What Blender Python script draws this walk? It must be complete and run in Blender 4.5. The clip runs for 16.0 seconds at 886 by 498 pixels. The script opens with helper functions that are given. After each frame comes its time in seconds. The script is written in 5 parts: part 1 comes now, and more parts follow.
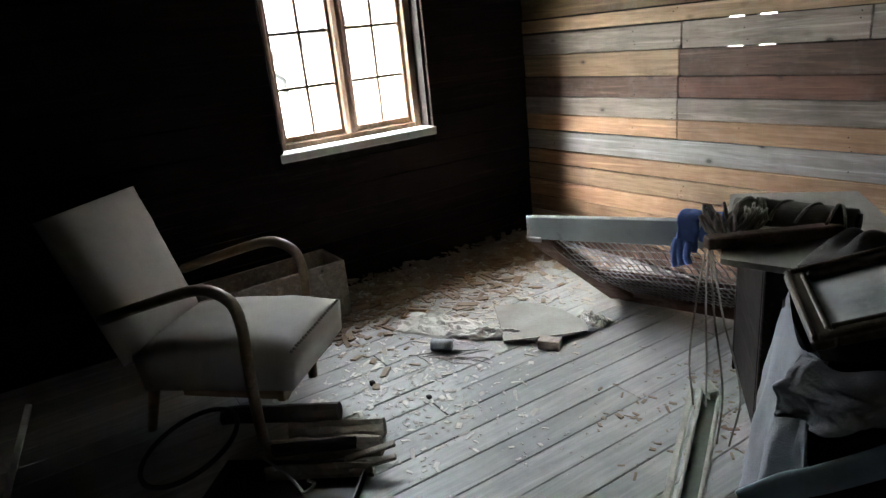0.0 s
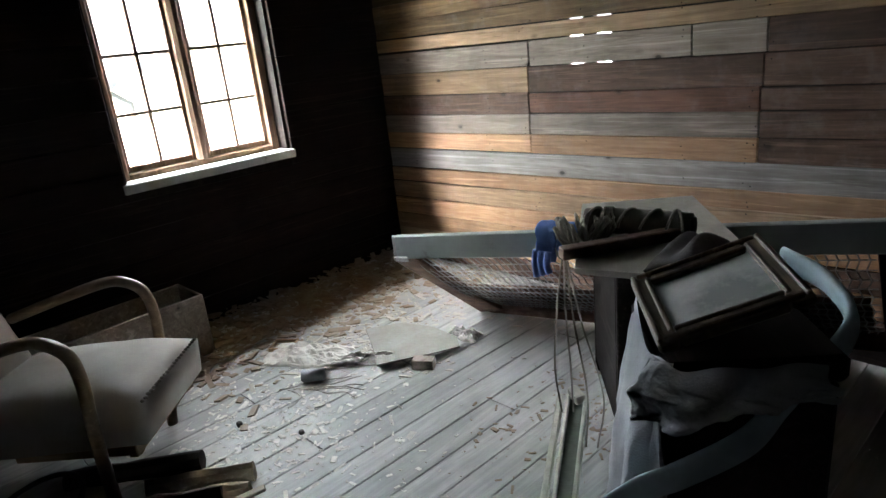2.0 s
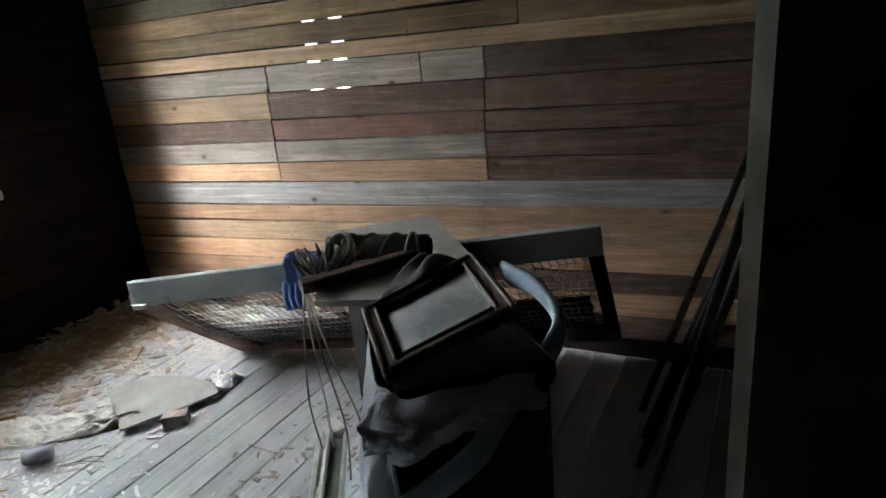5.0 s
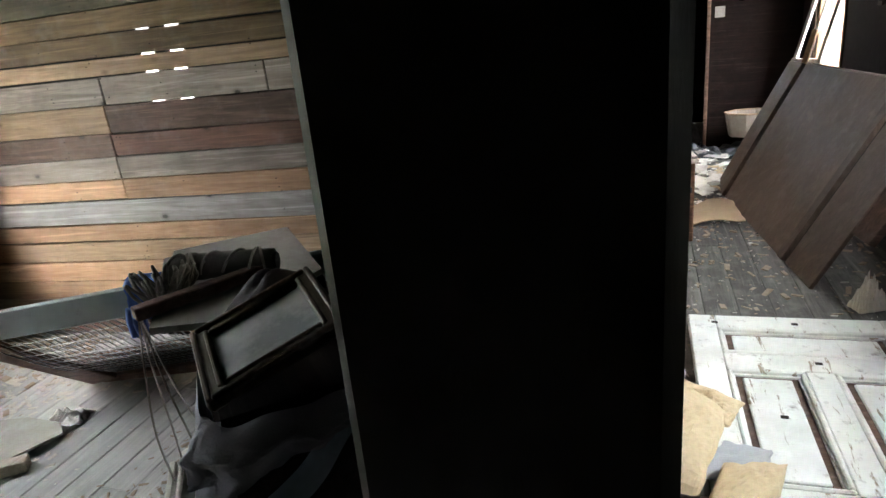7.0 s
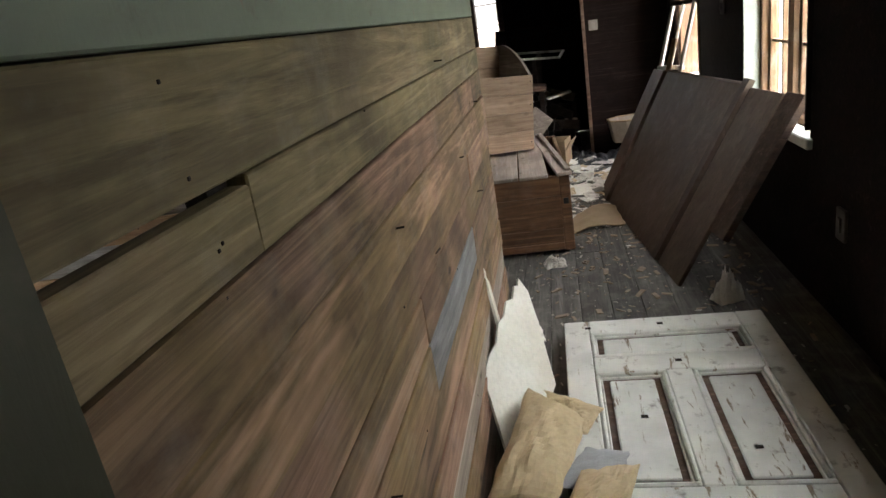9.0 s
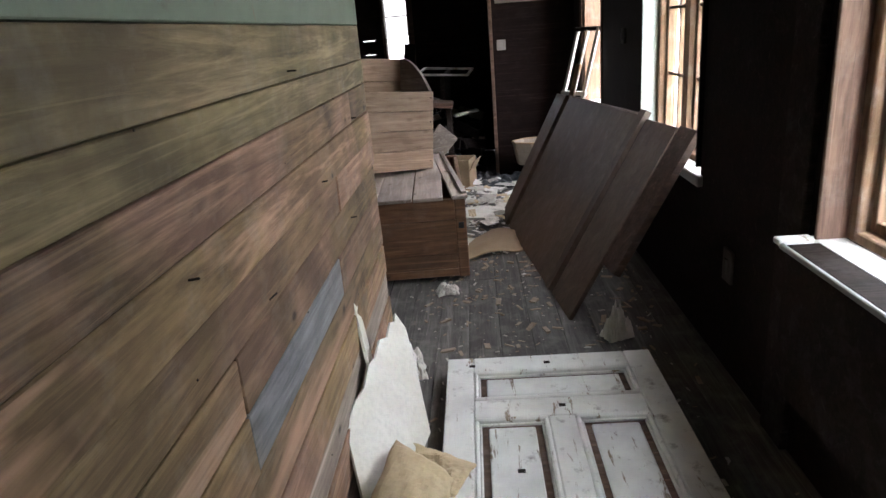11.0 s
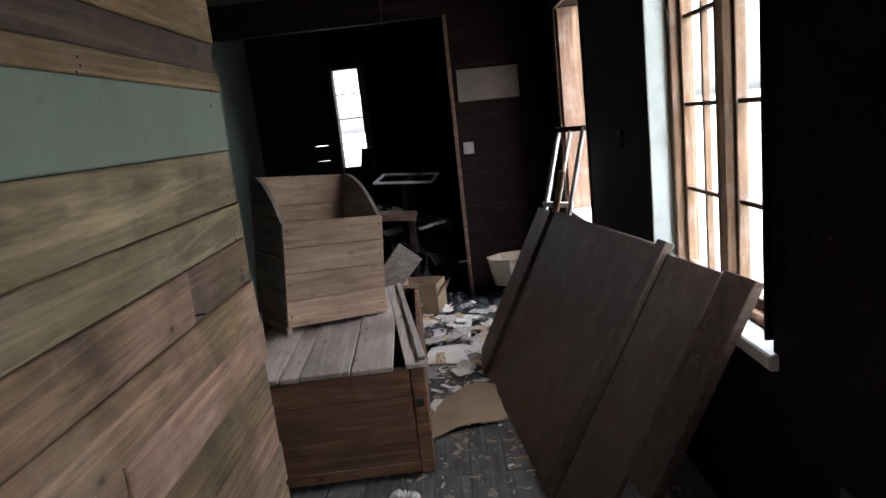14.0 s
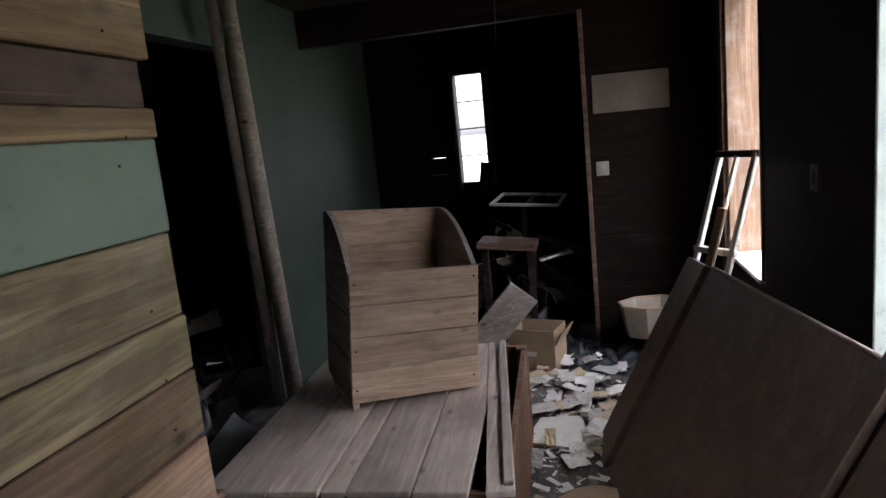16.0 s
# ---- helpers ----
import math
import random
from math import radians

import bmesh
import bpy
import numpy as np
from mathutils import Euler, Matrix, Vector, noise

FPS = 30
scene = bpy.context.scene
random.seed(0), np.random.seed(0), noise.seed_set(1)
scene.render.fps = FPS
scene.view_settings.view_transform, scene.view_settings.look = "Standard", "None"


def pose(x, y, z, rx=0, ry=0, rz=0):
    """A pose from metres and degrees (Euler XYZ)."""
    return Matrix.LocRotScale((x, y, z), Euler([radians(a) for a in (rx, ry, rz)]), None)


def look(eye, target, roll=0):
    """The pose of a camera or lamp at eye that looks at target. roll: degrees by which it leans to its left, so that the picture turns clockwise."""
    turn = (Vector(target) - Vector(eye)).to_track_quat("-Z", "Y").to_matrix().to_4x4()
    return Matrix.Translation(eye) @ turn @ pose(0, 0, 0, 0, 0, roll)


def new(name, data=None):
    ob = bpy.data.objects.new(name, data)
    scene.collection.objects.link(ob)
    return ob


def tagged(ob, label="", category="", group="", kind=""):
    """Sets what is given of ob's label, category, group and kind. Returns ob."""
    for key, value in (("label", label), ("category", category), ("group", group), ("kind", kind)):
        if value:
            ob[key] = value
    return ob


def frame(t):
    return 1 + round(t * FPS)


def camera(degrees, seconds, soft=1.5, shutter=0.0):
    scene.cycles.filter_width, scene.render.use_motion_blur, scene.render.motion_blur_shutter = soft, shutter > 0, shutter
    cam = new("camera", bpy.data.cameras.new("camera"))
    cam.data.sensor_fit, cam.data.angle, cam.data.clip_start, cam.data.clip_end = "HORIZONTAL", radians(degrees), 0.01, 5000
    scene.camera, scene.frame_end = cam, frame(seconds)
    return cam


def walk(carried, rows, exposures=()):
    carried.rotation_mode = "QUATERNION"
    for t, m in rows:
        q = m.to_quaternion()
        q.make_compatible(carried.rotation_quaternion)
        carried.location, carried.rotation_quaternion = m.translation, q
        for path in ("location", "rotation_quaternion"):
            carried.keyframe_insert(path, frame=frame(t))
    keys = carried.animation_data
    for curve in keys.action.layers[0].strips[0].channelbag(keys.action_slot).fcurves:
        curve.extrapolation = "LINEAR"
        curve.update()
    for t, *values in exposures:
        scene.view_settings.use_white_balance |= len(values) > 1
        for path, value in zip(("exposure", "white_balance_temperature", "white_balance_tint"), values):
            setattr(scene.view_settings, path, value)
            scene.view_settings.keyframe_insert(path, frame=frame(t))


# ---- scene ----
cam = camera(68.7, 16.0)
PATH = [
    (0, (0.377, 0.087, 1.352), (-1.251, 1.051, 0.704), -5.8),
    (0.5, (0.361, 0.091, 1.347), (-1.213, 1.139, 0.695), -5.9),
    (1, (0.363, 0.106, 1.353), (-1.156, 1.228, 0.693), -6.3),
    (1.5, (0.361, 0.125, 1.355), (-1.1, 1.325, 0.703), -6.3),
    (2, (0.367, 0.153, 1.351), (-1.038, 1.426, 0.716), -6.0),
    (2.5, (0.377, 0.173, 1.354), (-0.975, 1.514, 0.743), -6.2),
    (3, (0.39, 0.193, 1.36), (-0.903, 1.604, 0.777), -6.5),
    (3.5, (0.398, 0.219, 1.355), (-0.82, 1.69, 0.76), -6.3),
    (4, (0.407, 0.243, 1.349), (-0.702, 1.79, 0.735), -5.8),
    (6.5, (0.525, 0.329, 1.355), (-0.117, 2.107, 0.701), -5.5),
    (7, (0.561, 0.345, 1.356), (-0.024, 2.139, 0.694), -5.8),
    (7.5, (0.611, 0.355, 1.362), (0.08, 2.163, 0.694), -6.3),
    (8, (0.661, 0.37, 1.372), (0.175, 2.193, 0.711), -7.5),
    (8.5, (0.741, 0.364, 1.396), (0.303, 2.204, 0.748), -8.4),
    (9, (0.813, 0.396, 1.382), (0.429, 2.252, 0.743), -9.2),
    (9.5, (0.83, 0.405, 1.38), (0.521, 2.269, 0.722), -7.4),
    (9.7, (0.823, 0.431, 1.382), (0.583, 2.312, 0.746), -5.3),
    (12, (1.001, 0.912, 1.347), (0.998, 2.808, 0.71), -4.8),
    (12.5, (0.996, 1.104, 1.355), (1.117, 3.022, 0.802), -3.2),
    (13, (0.977, 1.266, 1.37), (1.174, 3.202, 0.912), -3.3),
    (13.5, (0.952, 1.383, 1.389), (1.049, 3.336, 0.972), -3.5),
    (14, (1.024, 1.677, 1.418), (0.983, 3.639, 1.035), -6.4),
    (14.5, (1.081, 1.869, 1.483), (0.998, 3.835, 1.121), -7.1),
    (15, (1.102, 2.034, 1.478), (1.01, 3.999, 1.119), -4.0),
    (15.5, (1.081, 2.252, 1.504), (0.911, 4.219, 1.184), -4.2),
    (16, (1.117, 2.423, 1.506), (0.665, 4.341, 1.165), -5.8),
]
walk(cam, [(t, look(eye, target, roll)) for t, eye, target, roll in PATH], [(0, 4.1, 6200, 12), (4, 4.2, 6100, 12), (6.5, 4.25, 6200, 12), (7.1, 3.85, 6400, 12), (8.5, 3.05, 6800, 14), (9, 2.85, 6900, 14), (12, 2.95, 6100, 20), (13, 2.7, 6100, 20), (16, 2.3, 6100, 20)])
SKY = 0.40

# ---- world and light ----
world = bpy.data.worlds.new("sky")
scene.world = world
world.use_nodes = True
wn, wl = world.node_tree.nodes, world.node_tree.links
sky = wn.new("ShaderNodeTexSky")
sky.sky_type, sky.sun_disc = "NISHITA", False
sky.sun_elevation, sky.sun_rotation = radians(38), radians(203)
sky.air_density, sky.dust_density = 1.0, 2.0
grey = wn.new("ShaderNodeHueSaturation")
grey.inputs["Saturation"].default_value = 0.15
wl.new(sky.outputs[0], grey.inputs["Color"])
# an overcast sky, much brighter overhead than over the hazy horizon
wc, wsep, wmul, wadd, wvec = wn.new("ShaderNodeTexCoord"), wn.new("ShaderNodeSeparateXYZ"), wn.new("ShaderNodeMath"), wn.new("ShaderNodeMath"), wn.new("ShaderNodeVectorMath")
wl.new(wc.outputs["Generated"], wsep.inputs[0])
wmul.operation, wmul.inputs[1].default_value, wmul.use_clamp = "MULTIPLY", 1.0, True
wl.new(wsep.outputs["Z"], wmul.inputs[0])
wsq = wn.new("ShaderNodeMath")
wsq.operation, wsq.inputs[1].default_value = "POWER", 1.2
wl.new(wmul.outputs[0], wsq.inputs[0])
wadd.operation, wadd.inputs[1].default_value, wadd.inputs[2].default_value = "MULTIPLY_ADD", 4.9, 0.26
wl.new(wsq.outputs[0], wadd.inputs[0])
wvec.operation = "SCALE"
wl.new(grey.outputs[0], wvec.inputs[0]), wl.new(wadd.outputs[0], wvec.inputs["Scale"])
wl.new(wvec.outputs[0], wn["Background"].inputs["Color"])
wn["Background"].inputs["Strength"].default_value = SKY
sun = new("sun", bpy.data.lights.new("sun", "SUN"))
sun.data.energy, sun.data.angle, sun.data.color = 0.5, radians(45), (0.98, 0.99, 1.0)
sun.matrix_world = look((-5, -10, 10), (0, 2, 0))


# ---- materials ----
def mat(name, rough=0.8):
    m = bpy.data.materials.new(name)
    m.use_nodes = True
    b = m.node_tree.nodes["Principled BSDF"]
    b.inputs["Roughness"].default_value = rough
    return m, m.node_tree.nodes, m.node_tree.links, b


def ramp(n, stops):
    r = n.new("ShaderNodeValToRGB")
    e = r.color_ramp.elements
    while len(e) < len(stops):
        e.new(0.5)
    for k, (p, c) in zip(e, stops):
        k.position = p
        k.color = (*c, 1) if len(c) == 3 else c
    return r


def mixcol(n, l, fac, a, b, mode="MIX"):
    x = n.new("ShaderNodeMix")
    x.data_type, x.blend_type = "RGBA", mode
    for v, i in ((fac, 0), (a, 6), (b, 7)):
        if hasattr(v, "links"):
            l.new(v, x.inputs[i])
        elif i == 0:
            x.inputs[0].default_value = v
        else:
            x.inputs[i].default_value = (*v, 1)
    return x.outputs[2]


def noise_tex(n, l, vec, scale, detail=5, rough=0.6, dist=0.0):
    t = n.new("ShaderNodeTexNoise")
    t.inputs["Scale"].default_value, t.inputs["Detail"].default_value = scale, detail
    t.inputs["Roughness"].default_value, t.inputs["Distortion"].default_value = rough, dist
    l.new(vec, t.inputs["Vector"])
    return t.outputs["Fac"]


def coords(n, l, scale=(1, 1, 1), spread=7.0):
    """Object coordinates, moved by each object's own random number."""
    c, o = n.new("ShaderNodeTexCoord"), n.new("ShaderNodeObjectInfo")
    s = n.new("ShaderNodeVectorMath")
    s.operation = "SCALE"
    s.inputs[0].default_value = (spread, spread * 1.7, spread * 0.6)
    l.new(o.outputs["Random"], s.inputs["Scale"])
    a = n.new("ShaderNodeVectorMath")
    l.new(c.outputs["Object"], a.inputs[0]), l.new(s.outputs[0], a.inputs[1])
    m = n.new("ShaderNodeMapping")
    m.inputs["Scale"].default_value = scale
    l.new(a.outputs[0], m.inputs["Vector"])
    return a.outputs[0], m.outputs[0], o.outputs["Random"]


def bump(n, l, b, height, strength=0.4, distance=0.004):
    k = n.new("ShaderNodeBump")
    k.inputs["Strength"].default_value, k.inputs["Distance"].default_value = strength, distance
    l.new(height, k.inputs["Height"])
    l.new(k.outputs[0], b.inputs["Normal"])


def wood(name, light, dark, rough=0.75, knots=0.7, dust=(0.45, 0.43, 0.4), dusty=0.15, vary=0.3, axis="x", patina=0.5, gloss=0.4, streaks=1.0, moss=0.0):
    """Weathered sawn wood: grain along the local axis, knots, stains and dust."""
    m, n, l, b = mat(name, rough)
    sc = {"x": (1.6, 22, 22), "y": (22, 1.6, 22), "z": (22, 22, 1.6)}[axis]
    kc = {"x": (1, 1.7, 1.7), "y": (1.7, 1, 1.7), "z": (1.7, 1.7, 1)}[axis]
    raw, v, rnd = coords(n, l, sc)
    g = noise_tex(n, l, v, 2.2, 7, 0.62, 0.8)
    col = mixcol(n, l, ramp_of(n, l, g, 0.3, 0.72), dark, light)
    big = noise_tex(n, l, raw, 2.3, 4, 0.6, 0.6)
    col = mixcol(n, l, ramp_of(n, l, big, 0.42, 0.68, patina), col, [c * 0.45 for c in dark])
    mid = noise_tex(n, l, v, 0.55, 6, 0.75, 1.6)
    col = mixcol(n, l, ramp_of(n, l, mid, 0.5, 0.66, patina), col, [c * 0.7 for c in dark])
    worn = noise_tex(n, l, v, 0.35, 5, 0.7, 2.2)
    col = mixcol(n, l, ramp_of(n, l, worn, 0.55, 0.7, 0.55), col, [min(c * 1.3, 0.9) for c in light])
    lc = {"x": (0.7, 26, 26), "y": (26, 0.7, 26), "z": (26, 26, 0.7)}[axis]
    sm = n.new("ShaderNodeMapping")
    sm.inputs["Scale"].default_value = lc
    l.new(raw, sm.inputs["Vector"])
    streak = noise_tex(n, l, sm.outputs[0], 1.3, 6, 0.7, 1.2)
    col = mixcol(n, l, ramp_of(n, l, streak, 0.56, 0.66, 0.5 * streaks), col, [min(c * 1.55 + 0.02, 0.85) for c in light])
    col = mixcol(n, l, ramp_of(n, l, streak, 0.40, 0.30, 0.6 * streaks), col, [c * 0.4 for c in dark])
    if moss:
        patch = noise_tex(n, l, raw, 1.5, 4, 0.6, 0.5)
        col = mixcol(n, l, ramp_of(n, l, patch, 0.42, 0.58, moss), col, (0.52, 0.62, 0.34), "MULTIPLY")
        bare = noise_tex(n, l, v, 0.22, 5, 0.65, 1.0)
        col = mixcol(n, l, ramp_of(n, l, bare, 0.56, 0.66, 0.7), col, [min(c * 1.5, 0.8) for c in light])
    km = n.new("ShaderNodeMapping")
    km.inputs["Scale"].default_value = kc
    l.new(raw, km.inputs["Vector"])
    vo = n.new("ShaderNodeTexVoronoi")
    vo.inputs["Scale"].default_value = 4.6
    l.new(km.outputs[0], vo.inputs["Vector"])
    kr = ramp(n, [(0.0, (knots,) * 3), (0.055, (knots,) * 3), (0.075, (knots * 0.45,) * 3), (0.15, (0, 0, 0))])
    l.new(vo.outputs["Distance"], kr.inputs[0])
    col = mixcol(n, l, kr.outputs[0], col, [c * 0.22 for c in dark])
    d = noise_tex(n, l, raw, 9, 6, 0.7)
    col = mixcol(n, l, ramp_of(n, l, d, 0.5, 0.75, dusty), col, dust)
    h = n.new("ShaderNodeHueSaturation")
    val = n.new("ShaderNodeMapRange")
    val.inputs[3].default_value, val.inputs[4].default_value = 1 - vary, 1 + vary
    l.new(rnd, val.inputs[0]), l.new(val.outputs[0], h.inputs["Value"]), l.new(col, h.inputs["Color"])
    l.new(h.outputs[0], b.inputs["Base Color"])
    b.inputs["Specular IOR Level"].default_value = gloss
    bump(n, l, b, g, 0.5, 0.003)
    return m


def ramp_of(n, l, sock, lo, hi, top=1.0):
    r = n.new("ShaderNodeMapRange")
    r.inputs[1].default_value, r.inputs[2].default_value, r.inputs[4].default_value = lo, hi, top
    l.new(sock, r.inputs[0])
    return r.outputs[0]


def plain(name, base, other, rough=0.8, scale=8.0, metal=0.0, amount=0.6, relief=0.2, fine=60.0):
    """A worn surface: two colours mixed in patches, with fine speckle and relief."""
    m, n, l, b = mat(name, rough)
    b.inputs["Metallic"].default_value = metal
    raw, v, rnd = coords(n, l)
    p = noise_tex(n, l, raw, scale, 7, 0.68, 0.3)
    col = mixcol(n, l, ramp_of(n, l, p, 0.4, 0.7, amount), base, other)
    f = noise_tex(n, l, raw, fine, 4, 0.6)
    col = mixcol(n, l, ramp_of(n, l, f, 0.45, 0.8, 0.4), col, [c * 0.6 for c in base])
    l.new(col, b.inputs["Base Color"])
    bump(n, l, b, f, relief, 0.003)
    return m


def painted(name, paint, under, rough=0.6, chips=0.5, axis="y", dirt=(0.1, 0.08, 0.06)):
    """Old flaking paint over wood."""
    m, n, l, b = mat(name, rough)
    sc = {"x": (1.5, 9, 9), "y": (9, 1.5, 9), "z": (9, 9, 1.5)}[axis]
    raw, v, rnd = coords(n, l, sc)
    p = noise_tex(n, l, v, 2.6, 8, 0.72, 0.4)
    q = noise_tex(n, l, raw, 5, 5, 0.6)
    col = mixcol(n, l, ramp_of(n, l, q, 0.42, 0.75, 0.55), paint, [c * 0.55 for c in paint])
    lo = 0.72 - 0.3 * chips
    col = mixcol(n, l, ramp_of(n, l, p, lo, lo + 0.04), col, under)
    s = noise_tex(n, l, raw, 14, 4, 0.7)
    col = mixcol(n, l, ramp_of(n, l, s, 0.6, 0.75, 0.7), col, dirt)
    l.new(col, b.inputs["Base Color"])
    bump(n, l, b, p, 0.4, 0.002)
    return m


W_TAN = wood("pine_tan", (0.46, 0.32, 0.19), (0.25, 0.16, 0.09), knots=0.95)
W_ORANGE = wood("pine_orange", (0.54, 0.34, 0.195), (0.31, 0.17, 0.085), knots=0.95)
W_GREY = wood("pine_grey", (0.42, 0.36, 0.30), (0.22, 0.175, 0.14), knots=0.95)
# grey pine made paler: the window's sheen is put into its colour
W_SHEEN = wood("sheen_pale_pine", (0.48, 0.47, 0.45), (0.30, 0.27, 0.24), dusty=0.3, knots=0.95)
W_BROWN = wood("pine_brown", (0.165, 0.10, 0.068), (0.07, 0.04, 0.027))
W_REDBROWN = wood("pine_red_brown", (0.27, 0.135, 0.085), (0.12, 0.06, 0.04))
W_REVEAL = wood("worn_reveal_board", (0.22, 0.135, 0.098), (0.11, 0.066, 0.048), axis="z", knots=0.3)
W_PICTURE = wood("picture_frame_wood", (0.24, 0.185, 0.135), (0.11, 0.08, 0.058), rough=0.5, knots=0.0, streaks=0.5)
W_SLATE = wood("pine_slate_grey", (0.24, 0.245, 0.25), (0.12, 0.12, 0.125), streaks=0.5)
W_OLIVE = wood("pine_olive", (0.17, 0.145, 0.075), (0.075, 0.06, 0.03))
W_OCHRE = wood("pine_ochre", (0.27, 0.18, 0.085), (0.12, 0.077, 0.036), knots=0.95)
W_PINK = wood("pine_reddish", (0.40, 0.245, 0.165), (0.18, 0.10, 0.068), patina=0.9, knots=0.95, moss=0.75, streaks=0.55)
W_MOSS = wood("pine_mossy", (0.33, 0.255, 0.15), (0.14, 0.10, 0.055), patina=0.85, knots=0.95, moss=0.35, streaks=0.4)
# near-black woods: the shade on the window walls is put into their colour
W_DARK = wood("near_black_wood", (0.030, 0.020, 0.016), (0.013, 0.009, 0.007), dusty=0.08, knots=0.4, gloss=0.12)
W_NEARBLACK = wood("near_black_red_brown_wood", (0.020, 0.0115, 0.009), (0.009, 0.005, 0.004), dusty=0.015, knots=0.3, gloss=0.1)
W_BLACK = wood("black_timber", (0.03, 0.022, 0.018), (0.012, 0.009, 0.008), rough=0.65, dusty=0.05, knots=0.3, gloss=0.12)
W_CHEST = wood("chest_board", (0.22, 0.115, 0.06), (0.11, 0.055, 0.028), dusty=0.08, patina=0.6)
W_LID = wood("dusty_board", (0.62, 0.52, 0.45), (0.42, 0.33, 0.27), streaks=0.35, dusty=0.4, axis="y")
W_BIN = wood("bin_pine", (0.58, 0.42, 0.29), (0.33, 0.21, 0.14), streaks=0.35, knots=0.9)
W_BINSIDE = wood("bin_grey_pine", (0.38, 0.33, 0.29), (0.22, 0.17, 0.14), axis="y", dusty=0.3)
W_FLOOR = wood("grey_floor_paint", (0.53, 0.53, 0.505), (0.36, 0.36, 0.345), rough=0.5, knots=0.15, dusty=0.5, dust=(0.5, 0.48, 0.44), vary=0.1, axis="y", patina=0.35, streaks=0.3)
W_FLOOR2 = wood("dirty_floor_board", (0.17, 0.16, 0.145), (0.07, 0.062, 0.055), rough=0.7, knots=0.2, dusty=0.7, dust=(0.24, 0.225, 0.2), vary=0.15, axis="y")
W_PANEL = wood("brown_panel", (0.14, 0.10, 0.072), (0.095, 0.064, 0.043), rough=0.5, streaks=0.15, knots=0.0, dusty=0.25, dust=(0.28, 0.25, 0.22), axis="z")
W_CHAIR = wood("varnished_beech", (0.40, 0.29, 0.18), (0.27, 0.18, 0.10), rough=0.4, knots=0, dusty=0.2)
W_FRAME = wood("window_frame_wood", (0.30, 0.19, 0.11), (0.15, 0.085, 0.05), knots=0.1, dusty=0.3, axis="z")
P_GREEN = painted("green_wall_paint", (0.055, 0.078, 0.055), (0.09, 0.07, 0.05), chips=0.12)
P_POST = painted("olive_post_paint", (0.06, 0.063, 0.038), (0.04, 0.03, 0.02), chips=0.2, axis="z")
P_PALEGREEN = painted("pale_green_paint", (0.15, 0.195, 0.145), (0.17, 0.14, 0.09), chips=0.22)
P_WHITE = painted("white_door_paint", (0.82, 0.83, 0.79), (0.30, 0.24, 0.17), chips=0.40)
P_SASH = painted("white_sash_paint", (0.66, 0.66, 0.62), (0.34, 0.24, 0.14), chips=0.5, axis="z")
P_REVEAL = painted("blue_green_reveal", (0.50, 0.56, 0.52), (0.25, 0.2, 0.15), chips=0.3, axis="z")
P_GREYFRAME = painted("grey_bed_paint", (0.30, 0.33, 0.31), (0.16, 0.13, 0.1), chips=0.12, axis="x")
P_SILL = painted("white_sill_paint", (0.72, 0.72, 0.69), (0.4, 0.33, 0.25), chips=0.3)
M_CEIL = plain("near_black_ceiling", (0.03, 0.025, 0.02), (0.014, 0.011, 0.009), scale=3)
M_GROUND = plain("pale_gravel", (0.20, 0.19, 0.16), (0.09, 0.11, 0.05), scale=0.6, relief=0.5)
M_YELLOW = plain("yellow_wall_paint", (0.80, 0.74, 0.58), (0.74, 0.68, 0.52), scale=3)
M_ROOF = plain("grey_roof", (0.035, 0.035, 0.037), (0.02, 0.02, 0.022), scale=4)
M_FABRIC = plain("pale_upholstery", (0.52, 0.50, 0.45), (0.40, 0.37, 0.32), scale=6, relief=0.5, fine=260)
M_PIPING = plain("worn_seat_edge", (0.3, 0.28, 0.24), (0.15, 0.13, 0.1), scale=30)
M_GLASS, gn, gl, gb = mat("window_glass", 0.03)
g_clear, g_gloss, g_mix = gn.new("ShaderNodeBsdfTransparent"), gn.new("ShaderNodeBsdfGlossy"), gn.new("ShaderNodeMixShader")
g_clear.inputs["Color"].default_value, g_gloss.inputs["Roughness"].default_value = (0.93, 0.95, 0.93, 1), 0.04
g_mix.inputs[0].default_value = 0.05
gl.new(g_clear.outputs[0], g_mix.inputs[1]), gl.new(g_gloss.outputs[0], g_mix.inputs[2])
gl.new(g_mix.outputs[0], gn["Material Output"].inputs["Surface"])


# ---- building tools ----
def mesh_of(name, bm, material, smooth=False):
    me = bpy.data.meshes.new(name)
    bmesh.ops.recalc_face_normals(bm, faces=bm.faces[:])
    bm.to_mesh(me)
    bm.free()
    for k in material if isinstance(material, (list, tuple)) else [material]:
        me.materials.append(k)
    if smooth:
        me.polygons.foreach_set("use_smooth", [True] * len(me.polygons))
    return me


def part(name, bm, material, parent=None, label="", m=None, smooth=False):
    ob = new(name, mesh_of(name, bm, material, smooth) if isinstance(bm, bmesh.types.BMesh) else bm)
    if parent is not None:
        ob.parent = parent
    if m is not None:
        ob.matrix_basis = m
    return tagged(ob, label)


def thing(name, m, label, category, group="", kind=""):
    ob = new(name)
    ob.matrix_basis = m
    return tagged(ob, label, category, group, kind)


def box(size, at=(0, 0, 0), bevel=0.004, turn=None, bm=None, segs=1):
    """A box of that size with its middle at that place, its edges bevelled."""
    b = bmesh.new()
    bmesh.ops.create_cube(b, size=1, matrix=Matrix.Diagonal((*size, 1)))
    if bevel:
        bmesh.ops.bevel(b, geom=b.edges[:], offset=min(bevel, min(size) * 0.35), segments=segs, affect="EDGES", profile=0.5)
    m = Matrix.Translation(at) @ (turn if turn is not None else Matrix())
    bmesh.ops.transform(b, matrix=m, verts=b.verts[:])
    return join(bm, b)


